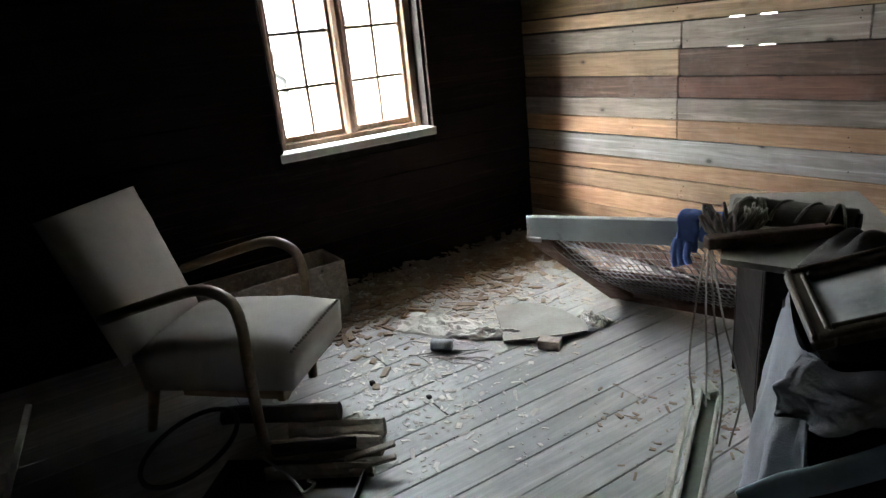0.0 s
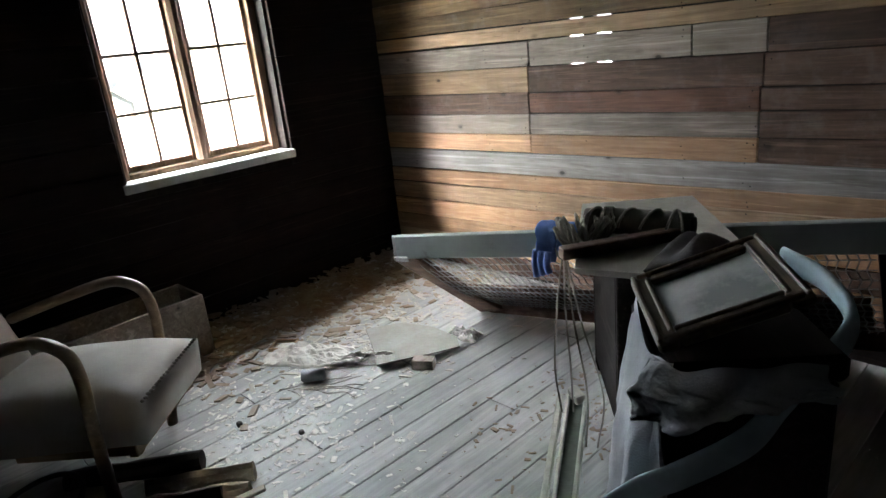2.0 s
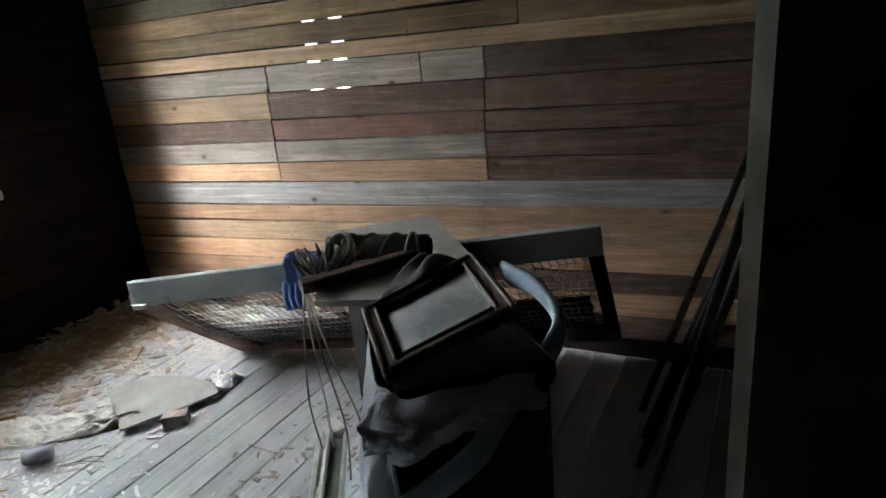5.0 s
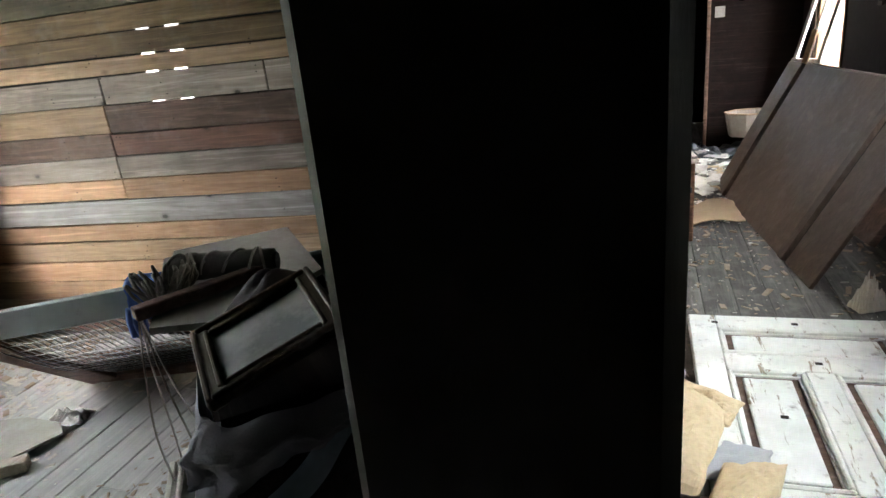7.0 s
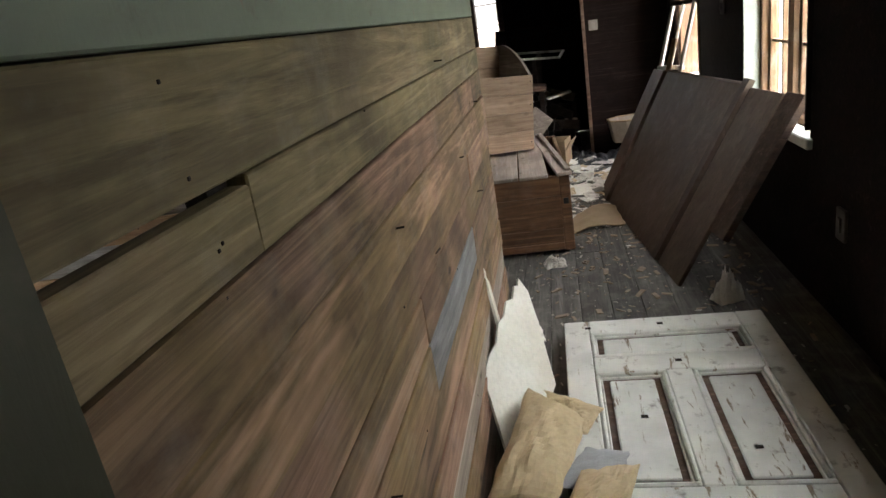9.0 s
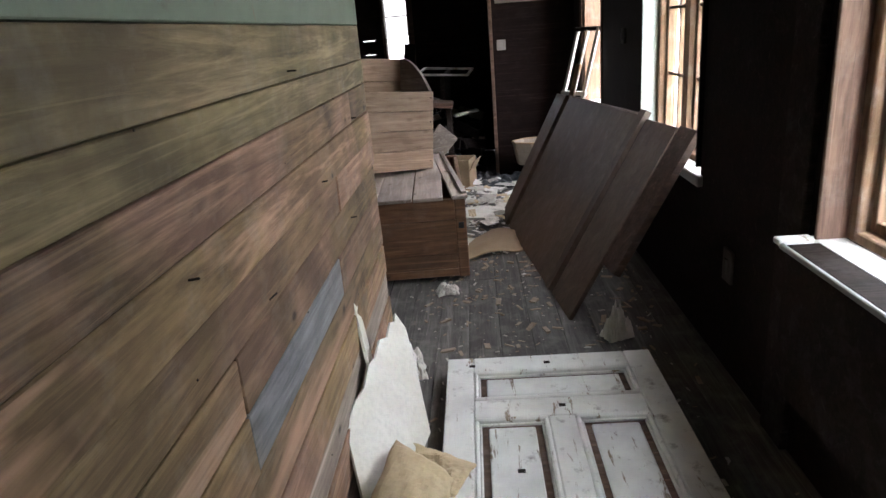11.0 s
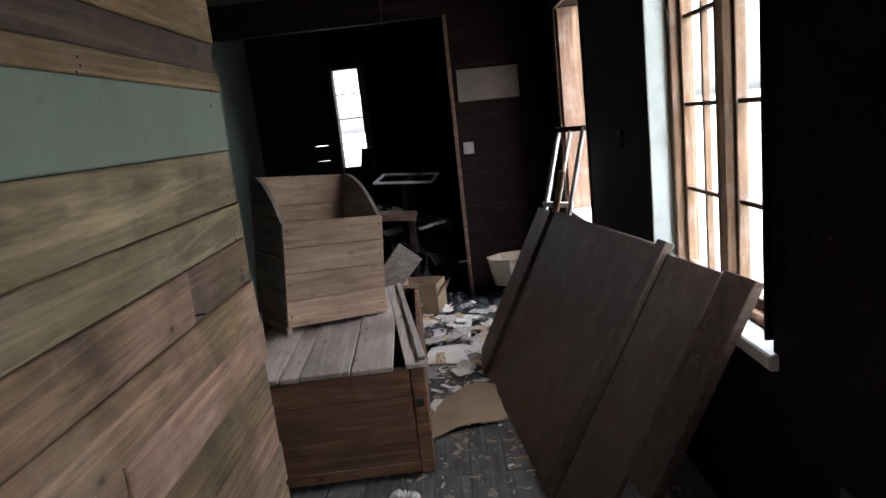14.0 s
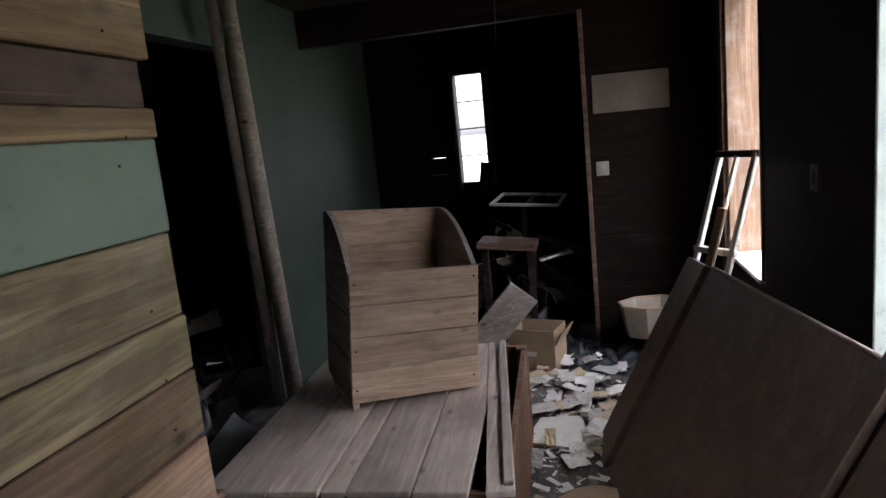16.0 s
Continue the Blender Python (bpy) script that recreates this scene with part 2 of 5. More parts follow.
def join(bm, b):
    if bm is None:
        return b
    me = bpy.data.meshes.new("joined")
    b.to_mesh(me)
    b.free()
    bm.from_mesh(me)
    bpy.data.meshes.remove(me)
    return bm


def span(x0, x1, y0, y1, z0, z1, bevel=0.004, bm=None):
    return box((x1 - x0, y1 - y0, z1 - z0), ((x0 + x1) / 2, (y0 + y1) / 2, (z0 + z1) / 2), bevel, None, bm)


def prism(outline, thick, bm=None, m=None):
    """A flat plate with that outline in x and y, from z = 0 to thick."""
    b = bmesh.new()
    f = b.faces.new([b.verts.new((x, y, 0)) for x, y in outline])
    up = bmesh.ops.extrude_face_region(b, geom=[f])
    bmesh.ops.translate(b, vec=(0, 0, thick), verts=[v for v in up["geom"] if isinstance(v, bmesh.types.BMVert)])
    if m is not None:
        bmesh.ops.transform(b, matrix=m, verts=b.verts[:])
    return join(bm, b)


def tube(points, radius, n=8, bm=None, flat=1.0, closed=False):
    """A round bar swept along points; radius is a number or one for each point."""
    b = bmesh.new()
    pts = [Vector(p) for p in points]
    rings, last = [], Vector((0.3, 0.2, 0.93))
    for i, p in enumerate(pts):
        a, c = pts[max(i - 1, 0)], pts[min(i + 1, len(pts) - 1)]
        if closed:
            a, c = pts[i - 1], pts[(i + 1) % len(pts)]
        d = (c - a).normalized()
        u = (last - d * last.dot(d)).normalized()
        last, w = u, d.cross(u)
        r = radius[i] if isinstance(radius, (list, tuple)) else radius
        rings.append([b.verts.new(p + r * (math.cos(k * math.tau / n) * u + flat * math.sin(k * math.tau / n) * w)) for k in range(n)])
    for i in range(len(rings) - (0 if closed else 1)):
        r, q = rings[i], rings[(i + 1) % len(rings)]
        for k in range(n):
            b.faces.new((r[k], r[(k + 1) % n], q[(k + 1) % n], q[k]))
    if not closed:
        b.faces.new(rings[0][::-1]), b.faces.new(rings[-1])
    return join(bm, b)


def smooth_path(points, steps=8):
    """A soft curve through points."""
    p = [Vector(q) for q in points]
    p = [2 * p[0] - p[1]] + p + [2 * p[-1] - p[-2]]
    out = []
    for i in range(1, len(p) - 2):
        for k in range(steps):
            t = k / steps
            a, b, c, d = p[i - 1 : i + 3]
            out.append(0.5 * ((2 * b) + (c - a) * t + (2 * a - 5 * b + 4 * c - d) * t * t + (3 * b - a - 3 * c + d) * t ** 3))
    return out + [p[-2]]


def sheet(nu, nv, place, thick=0.0, bm=None):
    """A cloth or paper: place(u, v) for u and v from 0 to 1, with a thickness."""
    b = bmesh.new()
    g = [[b.verts.new(place(i / nu, j / nv)) for j in range(nv + 1)] for i in range(nu + 1)]
    for i in range(nu):
        for j in range(nv):
            b.faces.new((g[i][j], g[i + 1][j], g[i + 1][j + 1], g[i][j + 1]))
    if thick:
        b.normal_update()
        bmesh.ops.solidify(b, geom=b.faces[:], thickness=thick)
    return join(bm, b)


def wob(x, y=0.0, z=0.0, s=1.0):
    return noise.noise(Vector((x * s, y * s, z * s)))


def plank(wall, length, width, thick, m, material, cache={}):
    """One board of a wall or floor, along its local x."""
    key = (round(length, 2), round(width, 3), thick, material.name)
    if key not in cache:
        cache[key] = mesh_of("plank", box((length, width, thick), bevel=0.0025), material)
    return part("plank", cache[key], None, wall, m=m)


# ---- setting: walls, floor, ceiling ----
def wall_box(name, spans, material, label):
    bm = None
    for s in spans:
        bm = span(*s, bevel=0, bm=bm)
    return tagged(part(name, bm, material), label, "wall", kind="structure")


R1, PW, PT, EW = -2.87, 2.72, 0.50, 1.86
CEIL = 2.45
wall_window = wall_box("wall_west", [(-3.06, R1 - 0.03, -1.3, 1.135, 0, CEIL), (-3.06, R1 - 0.03, 2.015, 2.87, 0, CEIL), (-3.06, R1 - 0.03, 1.135, 2.015, 0, 0.795), (-3.06, R1 - 0.03, 1.135, 2.015, 1.99, CEIL)], W_BLACK, "near-black board wall with a casement window")
wall_back = wall_box("wall_north", [(-2.9, -1.505, 2.75, 2.785, 0, CEIL), (-1.265, 0.46, 2.75, 2.785, 0, CEIL), (-1.505, -1.265, 2.75, 2.785, 0, 1.10), (-1.505, -1.265, 2.75, 2.785, 1.46, CEIL), (-1.412, -1.357, 2.75, 2.785, 1.10, 1.46)], W_BLACK, "wall of unpainted reused boards with light gaps")
wall_part = wall_box("wall_partition", [(0.45, PT - 0.025, 0.641, 0.70, 0, CEIL), (0.45, PT - 0.025, 0.96, 3.28, 0, CEIL), (0.45, PT - 0.025, 0.70, 0.96, 0, 1.20), (0.45, PT - 0.025, 0.70, 0.96, 1.33, CEIL), (0.45, PT - 0.025, -0.45, 0.6, 2.1, CEIL), (0.45, PT - 0.025, -1.3, -0.45, 0, CEIL)], W_BLACK, "board partition between two rooms")
EAST = ((1.60, 2.39), (3.37, 4.32), (5.50, 6.22))  # the east windows
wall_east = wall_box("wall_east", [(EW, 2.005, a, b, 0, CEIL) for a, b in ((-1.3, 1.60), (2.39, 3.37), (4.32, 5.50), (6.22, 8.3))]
    + [(EW, 2.005, a, b, 0, 0.70) for a, b in EAST] + [(EW, 2.005, a, b, 2.07, CEIL) for a, b in EAST], W_NEARBLACK, "near-black wall with windows")
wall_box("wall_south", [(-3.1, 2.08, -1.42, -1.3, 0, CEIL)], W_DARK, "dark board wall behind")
wall_far = wall_box("wall_far", [(-0.95, -0.27, 8.2, 8.32, 0, CEIL), (-0.13, 0.0, 8.2, 8.32, 0, CEIL), (-0.27, -0.13, 8.2, 8.32, 0, 1.16), (-0.27, -0.13, 8.2, 8.32, 1.166, 1.31), (-0.27, -0.13, 8.2, 8.32, 1.316, CEIL), (0.245, 1.9, 8.2, 8.32, 0, CEIL), (0.0, 0.245, 8.2, 8.32, 0, 1.075), (0.0, 0.245, 8.2, 8.32, 2.02, CEIL)], W_NEARBLACK, "near-black end wall with a small window")
wall_box("wall_inner", [(1.11, EW, 6.8, 6.88, 0, CEIL), (-0.8, 1.11, 6.8, 6.88, 2.2, CEIL)], W_NEARBLACK, "dark board partition with an opening")
wall_green = wall_box("wall_green", [(-0.92, -0.8, 5.9, 8.2, 0, CEIL), (-0.92, -0.8, 3.3, 4.3, 0, CEIL), (-0.92, -0.8, 4.3, 5.9, 2.1, CEIL)], P_GREEN, "faded green painted wall")
wall_box("wall_hall", [(-0.92, 0.44, 3.18, 3.28, 0, CEIL)], W_DARK, "dark wall behind the partition")
wall_box("wall_store", [(-1.9, -0.92, 4.1, 4.2, 0, CEIL), (-1.9, -0.92, 6.6, 6.7, 0, CEIL), (-2.0, -1.9, 4.1, 6.7, 0, CEIL)], W_BLACK, "black wall of the store room")
tagged(part("floor", span(-3.1, 2.08, -1.42, 2.87, -0.2, -0.022, 0, span(-2.0, 2.08, 2.871, 8.3, -0.2, -0.022, 0)), W_BLACK), "board floor", "floor", kind="structure")
tagged(part("ceiling", span(-3.1, 2.08, -1.42, 2.87, CEIL, CEIL + 0.15, 0, span(-0.92, 2.08, 2.871, 8.32, CEIL, CEIL + 0.15, 0, span(-2.0, -0.921, 4.1, 6.7, CEIL, CEIL + 0.15, 0))), M_CEIL), "near-black ceiling", "ceiling", kind="structure")
# unseen overhangs, added to cut the steep light into the windows
tagged(part("roof_overhang", span(-3.62, -3.1, -2.0, 2.87, 2.30, 2.36, 0.004, span(2.08, 2.26, -2.0, 8.6, 2.42, 2.48, 0.004)), W_BROWN), "unseen wooden overhang added above the windows outside", "roof", kind="structure")
gb_ = bmesh.new()
bmesh.ops.create_grid(gb_, x_segments=2, y_segments=2, size=600)
tagged(part("ground", gb_, M_GROUND, m=pose(0, 0, -0.7)), "pale gravel and grass outside", "ground", kind="structure")


# ---- boards of the floors and walls ----
def board_floor(floor, x0, x1, y0, y1, width, material, seed):
    rng = random.Random(seed)
    x = x0
    while x < x1:
        y = y0
        while y < y1:
            length = min(rng.choice((1.8, 2.4, 3.0)), y1 - y)
            if y1 - y - length < 0.3:
                length = y1 - y
            plank(floor, width - 0.0018, length - 0.0015, 0.022, pose(x + width / 2, y + length / 2, -0.011 + rng.uniform(-0.0012, 0.0012), 0, rng.uniform(-0.15, 0.15), 0), material)
            y += length
        x += width


floor = bpy.data.objects["floor"]
board_floor(floor, R1 - 0.03, 0.40, -1.3, 2.75, 0.124, W_FLOOR, 3)
board_floor(floor, 0.40, 1.87, -1.3, 8.2, 0.146, W_FLOOR2, 4)
board_floor(floor, -0.95, 0.39, 3.42, 8.2, 0.134, W_FLOOR2, 5)

# the back wall: rows of boards as height at the wall's left end, slope and pieces (end of each piece, wood)
# right-end brown pieces put the falloff of the window light into the wood
ROWS_N = [
    (-0.02, 0.04, [(0.46, W_BROWN)]), (0.075, 0.042, [(-1.2, W_TAN), (0.46, W_ORANGE)]), (0.165, 0.045, [(-0.8, W_ORANGE), (0.46, W_BROWN)]),
    (0.265, 0.042, [(0.46, W_ORANGE)]), (0.365, 0.042, [(0.46, W_TAN)]), (0.478, 0.033, [(0.46, W_ORANGE)]),
    (0.560, 0.033, [(0.46, W_SHEEN)]),
    (0.688, 0.025, [(-1.722, W_ORANGE), (-0.612, W_ORANGE), (0.46, W_BROWN)]), (0.780, 0.028, [(-1.722, W_GREY), (-0.612, W_GREY), (0.46, W_BROWN)]),
    (0.886, 0.026, [(-1.722, W_BROWN), (-0.612, W_REDBROWN), (0.46, W_BROWN)]), (1.004, 0.014, [(-1.722, W_TAN), (-0.605, W_BROWN), (0.46, W_BROWN)]),
    (1.130, 0.013, [(-1.708, W_GREY), (-0.885, W_GREY), (-0.598, W_GREY), (0.46, W_BROWN)]), (1.246, 0.017, [(0.46, W_TAN)]),
    (1.340, 0.004, [(-0.45, W_OCHRE), (0.46, W_TAN)]), (1.424, 0.014, [(0.46, W_OCHRE)]), (1.517, 0.017, [(-0.7, W_OLIVE), (0.46, W_BROWN)]),
    (1.612, 0.017, [(0.46, W_OLIVE)]), (1.72, 0.016, [(0.46, W_OLIVE)]), (1.83, 0.016, [(0.46, W_BROWN)]), (1.94, 0.016, [(0.46, W_OLIVE)]),
    (2.05, 0.016, [(0.46, W_BROWN)]), (2.16, 0.016, [(0.46, W_BROWN)]), (2.27, 0.016, [(0.46, W_BROWN)]),
]
rng = random.Random(11)
for (z, slope, pieces), (z2, slope2, _) in zip(ROWS_N, ROWS_N[1:] + [(2.38, 0.016, None)]):
    x = R1
    for end, wd in pieces:
        mid = (x + end) / 2
        a, b = z + slope * (mid - R1), z2 + slope2 * (mid - R1)
        gap = 0.0045 if 1.1 < z < 1.45 else 0.0035
        plank(wall_back, end - x - 0.004, b - a - gap, 0.024, pose(mid, PW + 0.012 + rng.uniform(-0.003, 0.003), (a + b) / 2, 90 + rng.uniform(-1, 1), -math.degrees(math.atan((slope + slope2) / 2)), 0), wd)
        x = end

# the partition: room-two side
ROWS_P = [(0.0, W_BROWN), (0.14, W_PINK), (0.27, W_GREY), (0.39, W_PINK), (0.51, W_PINK), (0.625, W_SHEEN), (0.745, W_PINK), (0.86, W_PINK), (0.972, W_PINK), (1.083, W_PINK),
    (1.190, W_MOSS), (1.278, W_MOSS), (1.405, P_PALEGREEN), (1.545, W_OCHRE), (1.59, W_BROWN), (1.66, W_OCHRE), (1.79, W_BROWN), (1.92, W_BROWN), (2.05, W_BROWN), (2.18, W_OLIVE), (2.32, W_BROWN)]
CUTS = {0.625: ((1.62, W_PINK), (2.46, W_SLATE)), 0.745: ((1.62, W_PINK),), 1.190: ((1.0, W_MOSS),), 0.86: ((2.56, W_PINK),), 1.083: ((2.9, W_PINK),), 1.545: ((2.1, W_TAN),)}
for i, ((z, wd), (z2, _)) in enumerate(zip(ROWS_P, ROWS_P[1:] + [(2.45, None)])):
    end = 3.29 + rng.uniform(-0.015, 0.015)
    pieces, a = CUTS.get(z, ()) + ((end, W_PINK if wd is W_SHEEN else wd),), 0.62
    for b, kind_ in pieces:
        low = 0.014 if z == 1.19 and b < 1.1 else 0.006 if 1.2 < z < 1.3 and b < 2.2 else 0.0025
        plank(wall_part, b - a - 0.003, z2 - z - low, 0.025, pose(PT - 0.0125 + rng.uniform(-0.004, 0.004), (a + b) / 2, (z + z2 - low) / 2, 90 + rng.uniform(-1.2, 1.2), rng.uniform(-0.15, 0.15), 90), kind_)
        a = b
nail_mesh = mesh_of("nail", box((0.004, 0.004, 0.002), bevel=0.001), W_BLACK)
slot_mesh = mesh_of("crack", box((0.004, 0.035, 0.003), bevel=0.001), W_BLACK)
for i in range(60):
    y, z = rng.choice((0.9, 1.45, 2.05, 2.65, 3.2)) + rng.uniform(-0.02, 0.02), rng.uniform(0.1, 2.2)
    part("nail", nail_mesh, None, wall_part, m=pose(PT + 0.002, y, z, 0, 90, 0))
for y, z, a in ((1.838, 0.882, 8), (2.36, 0.998, 60), (1.5, 1.05, 70), (2.7, 0.8, 75), (2.2, 1.3, 80), (1.2, 0.7, 78), (2.9, 1.1, 72)):
    part("crack", slot_mesh, None, wall_part, m=pose(PT + 0.002, y, z, a, 90, 0))
nail_mesh2 = mesh_of("nail", box((0.005, 0.005, 0.003), bevel=0.001), W_BLACK)
for i in range(110):
    x, z = rng.choice((-2.6, -2.0, -1.75, -1.69, -1.38, -0.92, -0.64, -0.58, -0.1)) + rng.uniform(-0.02, 0.02), rng.uniform(0.3, 1.7)
    part("nail", nail_mesh2, None, wall_back, m=pose(x, PW - 0.003, z, 90, 0, 0))
# dark boards of the window wall and the east wall, shade put into their colour
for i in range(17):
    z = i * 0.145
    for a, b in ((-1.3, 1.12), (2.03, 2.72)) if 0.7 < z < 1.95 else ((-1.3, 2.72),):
        plank(wall_window, b - a, 0.141, 0.028, pose(R1 - 0.015, (a + b) / 2, z + 0.072, 90, 0, 90), W_NEARBLACK)


# ---- windows ----
def casement(name, m, width, height, rows, frame_mat, bar_mat, label, sill=0.1, reveal=0.16):
    """Two sashes side by side with glazing bars. Local x runs along the wall, y towards the outside, z up from the sill."""
    w = thing(name, m, label, "window", kind="structure")
    f = 0.045
    part("window_frame", span(-width / 2, -width / 2 + f, 0, 0.09, 0, height, 0.004, span(width / 2 - f, width / 2, 0, 0.09, 0, height, 0.004, span(-width / 2 + f, width / 2 - f, 0, 0.088, height - f, height, 0.004, span(-width / 2 + f, width / 2 - f, 0, 0.088, 0, 0.03, 0.004)))), frame_mat, w)
    part("mullion", tube([(0, 0.03, 0.03), (0, 0.03, height - f)], 0.036, 10, span(-0.03, 0.03, 0.02, 0.085, 0.03, height - f)), frame_mat, w)
    part("window_sill", span(-width / 2 - 0.03, width / 2 + 0.03, -reveal - sill * 0.3, 0.0, -0.045, 0.002, 0.006), P_SILL, w)
    half = width / 2 - f - 0.03
    for s in (-1, 1):
        c = s * (0.03 + half / 2)
        sash = part("sash", span(c - half / 2 + 0.002, c - half / 2 + 0.024, 0.035, 0.07, 0.032, height - f, 0.003, span(c + half / 2 - 0.024, c + half / 2 - 0.002, 0.035, 0.07, 0.032, height - f, 0.003,
            span(c - half / 2 + 0.024, c + half / 2 - 0.024, 0.036, 0.069, 0.032, 0.062, 0.003, span(c - half / 2 + 0.024, c + half / 2 - 0.024, 0.036, 0.069, height - f - 0.03, height - f, 0.003)))), bar_mat, w)
        part("glazing_bar", span(c - 0.008, c + 0.008, 0.04, 0.066, 0.06, height - f - 0.02, 0.002), bar_mat, sash)
        for k in range(1, rows):
            z = 0.03 + (height - f - 0.03) * k / rows
            part("glazing_bar", span(c - half / 2 + 0.02, c + half / 2 - 0.02, 0.041, 0.065, z - 0.008, z + 0.008, 0.002), bar_mat, sash)
        for i in (0, 1):
            for k in range(rows):
                z0, z1 = 0.05 + (height - f - 0.05) * k / rows, 0.05 + (height - f - 0.05) * (k + 1) / rows
                x0 = c - half / 2 + 0.02 + i * (half / 2 - 0.02)
                pane = part("pane", span(x0, x0 + half / 2 - 0.02, 0.051, 0.054, z0, z1, 0), M_GLASS, sash)
                pane.visible_shadow = False
    return w


casement("window_1", pose(-2.98, 1.575, 0.808, 0, 0, 90), 0.88, 1.183, 4, W_FRAME, W_FRAME, "brown weathered casement window with small panes", reveal=0.09)
casement("window_2", pose(1.925, 3.845, 0.70, 0, 0, -90), 0.95, 1.375, 4, W_FRAME, W_FRAME, "tall casement window with yellowed bars", reveal=0.06)
casement("window_3", pose(1.925, 1.995, 0.735, 0, 0, -90), 0.79, 1.36, 4, W_FRAME, W_FRAME, "tall casement window with brown frame", reveal=0.06)
for y, s, mt, lb in ((4.32, 1, P_REVEAL, "wide reveal board with stained pale paint"), (3.37, -1, W_DARK, "dark window reveal board"), (2.39, 1, W_REVEAL, "worn reddish brown window reveal board"), (1.60, -1, W_REVEAL, "worn reddish brown window reveal board")):
    tagged(part("trim", box((0.085, 0.012, 1.36), (EW + 0.022, y - s * 0.007, 1.415), 0.003), mt), lb, "trim", kind="structure")

# ---- door post at the partition's end ----
tagged(part("door_post", box((0.145, 0.072, CEIL), (0.5045, 0.604, CEIL / 2), 0.008), P_POST), "thick olive painted door post", "trim", kind="structure")




# ==== room one: armchair ====
M_METAL = plain("dull_grey_metal", (0.35, 0.35, 0.34), (0.16, 0.13, 0.1), rough=0.45, metal=0.8)
M_IRON = plain("black_iron", (0.03, 0.03, 0.032), (0.06, 0.035, 0.02), rough=0.55, metal=0.5)
M_ROPE = plain("grey_rope", (0.30, 0.28, 0.23), (0.16, 0.14, 0.11), fine=300, relief=0.8)
M_CORD = plain("pale_cord", (0.50, 0.48, 0.43), (0.3, 0.28, 0.24), fine=300)
M_CLOTH = plain("grey_blue_cloth", (0.42, 0.44, 0.47), (0.27, 0.285, 0.31), scale=5, fine=220, relief=0.6)
M_BROWNCLOTH = plain("dark_brown_cloth", (0.085, 0.075, 0.07), (0.04, 0.035, 0.033), scale=7, fine=200, relief=0.6)
M_PINKCLOTH = plain("dusty_pink_cloth", (0.26, 0.19, 0.19), (0.12, 0.09, 0.09), scale=9, fine=220)
M_BLUE = plain("blue_glove_cloth", (0.09, 0.16, 0.42), (0.05, 0.08, 0.22), scale=14, fine=250, relief=0.5)
M_PALEBLUE = plain("pale_blue_plastic", (0.38, 0.52, 0.58), (0.26, 0.36, 0.4), scale=9, rough=0.5)
M_PAPER = plain("white_paper", (0.80, 0.78, 0.72), (0.58, 0.54, 0.46), scale=7)
M_BROWNPAPER = plain("brown_paper", (0.60, 0.48, 0.30), (0.46, 0.34, 0.20), scale=6)
M_CARDBOARD = plain("cardboard", (0.40, 0.29, 0.18), (0.30, 0.21, 0.12), scale=5)
M_WHITEBOARD = plain("stained_white_board", (0.40, 0.39, 0.35), (0.28, 0.25, 0.2), scale=4.5, amount=0.7)
M_ENAMEL = plain("yellowed_white_enamel", (0.62, 0.62, 0.54), (0.4, 0.38, 0.28), rough=0.35, scale=10)
M_REFLECT = plain("greenish_metal_tray", (0.22, 0.25, 0.2), (0.14, 0.15, 0.12), rough=0.4, metal=0.3)
M_GOLD = wood("dark_gilt_wood", (0.16, 0.115, 0.07), (0.07, 0.045, 0.025), rough=0.45, knots=0, dusty=0.3)
M_DUSTTOP = plain("dusty_board_top", (0.40, 0.38, 0.33), (0.26, 0.23, 0.19), scale=6)
M_CHIP = plain("pale_chips", (0.58, 0.55, 0.48), (0.4, 0.34, 0.27), scale=20)
M_CHIPWOOD = plain("wood_chips", (0.30, 0.22, 0.15), (0.42, 0.36, 0.28), scale=12, amount=1.0)
M_BARK = plain("dark_bark", (0.055, 0.045, 0.04), (0.1, 0.085, 0.07), scale=18, relief=0.8, fine=40)
M_SPLIT = wood("split_birch", (0.70, 0.64, 0.54), (0.50, 0.42, 0.32), knots=0, dusty=0.2)
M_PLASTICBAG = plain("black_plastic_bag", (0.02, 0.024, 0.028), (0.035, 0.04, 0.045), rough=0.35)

CH = pose(-1.89, 0.66, 0, 0, 0, 45)  # local x forward, local y to the wall side
CW = 0.0
chair = thing("armchair", CH, "pale upholstered armchair with bent wooden arms", "armchair")


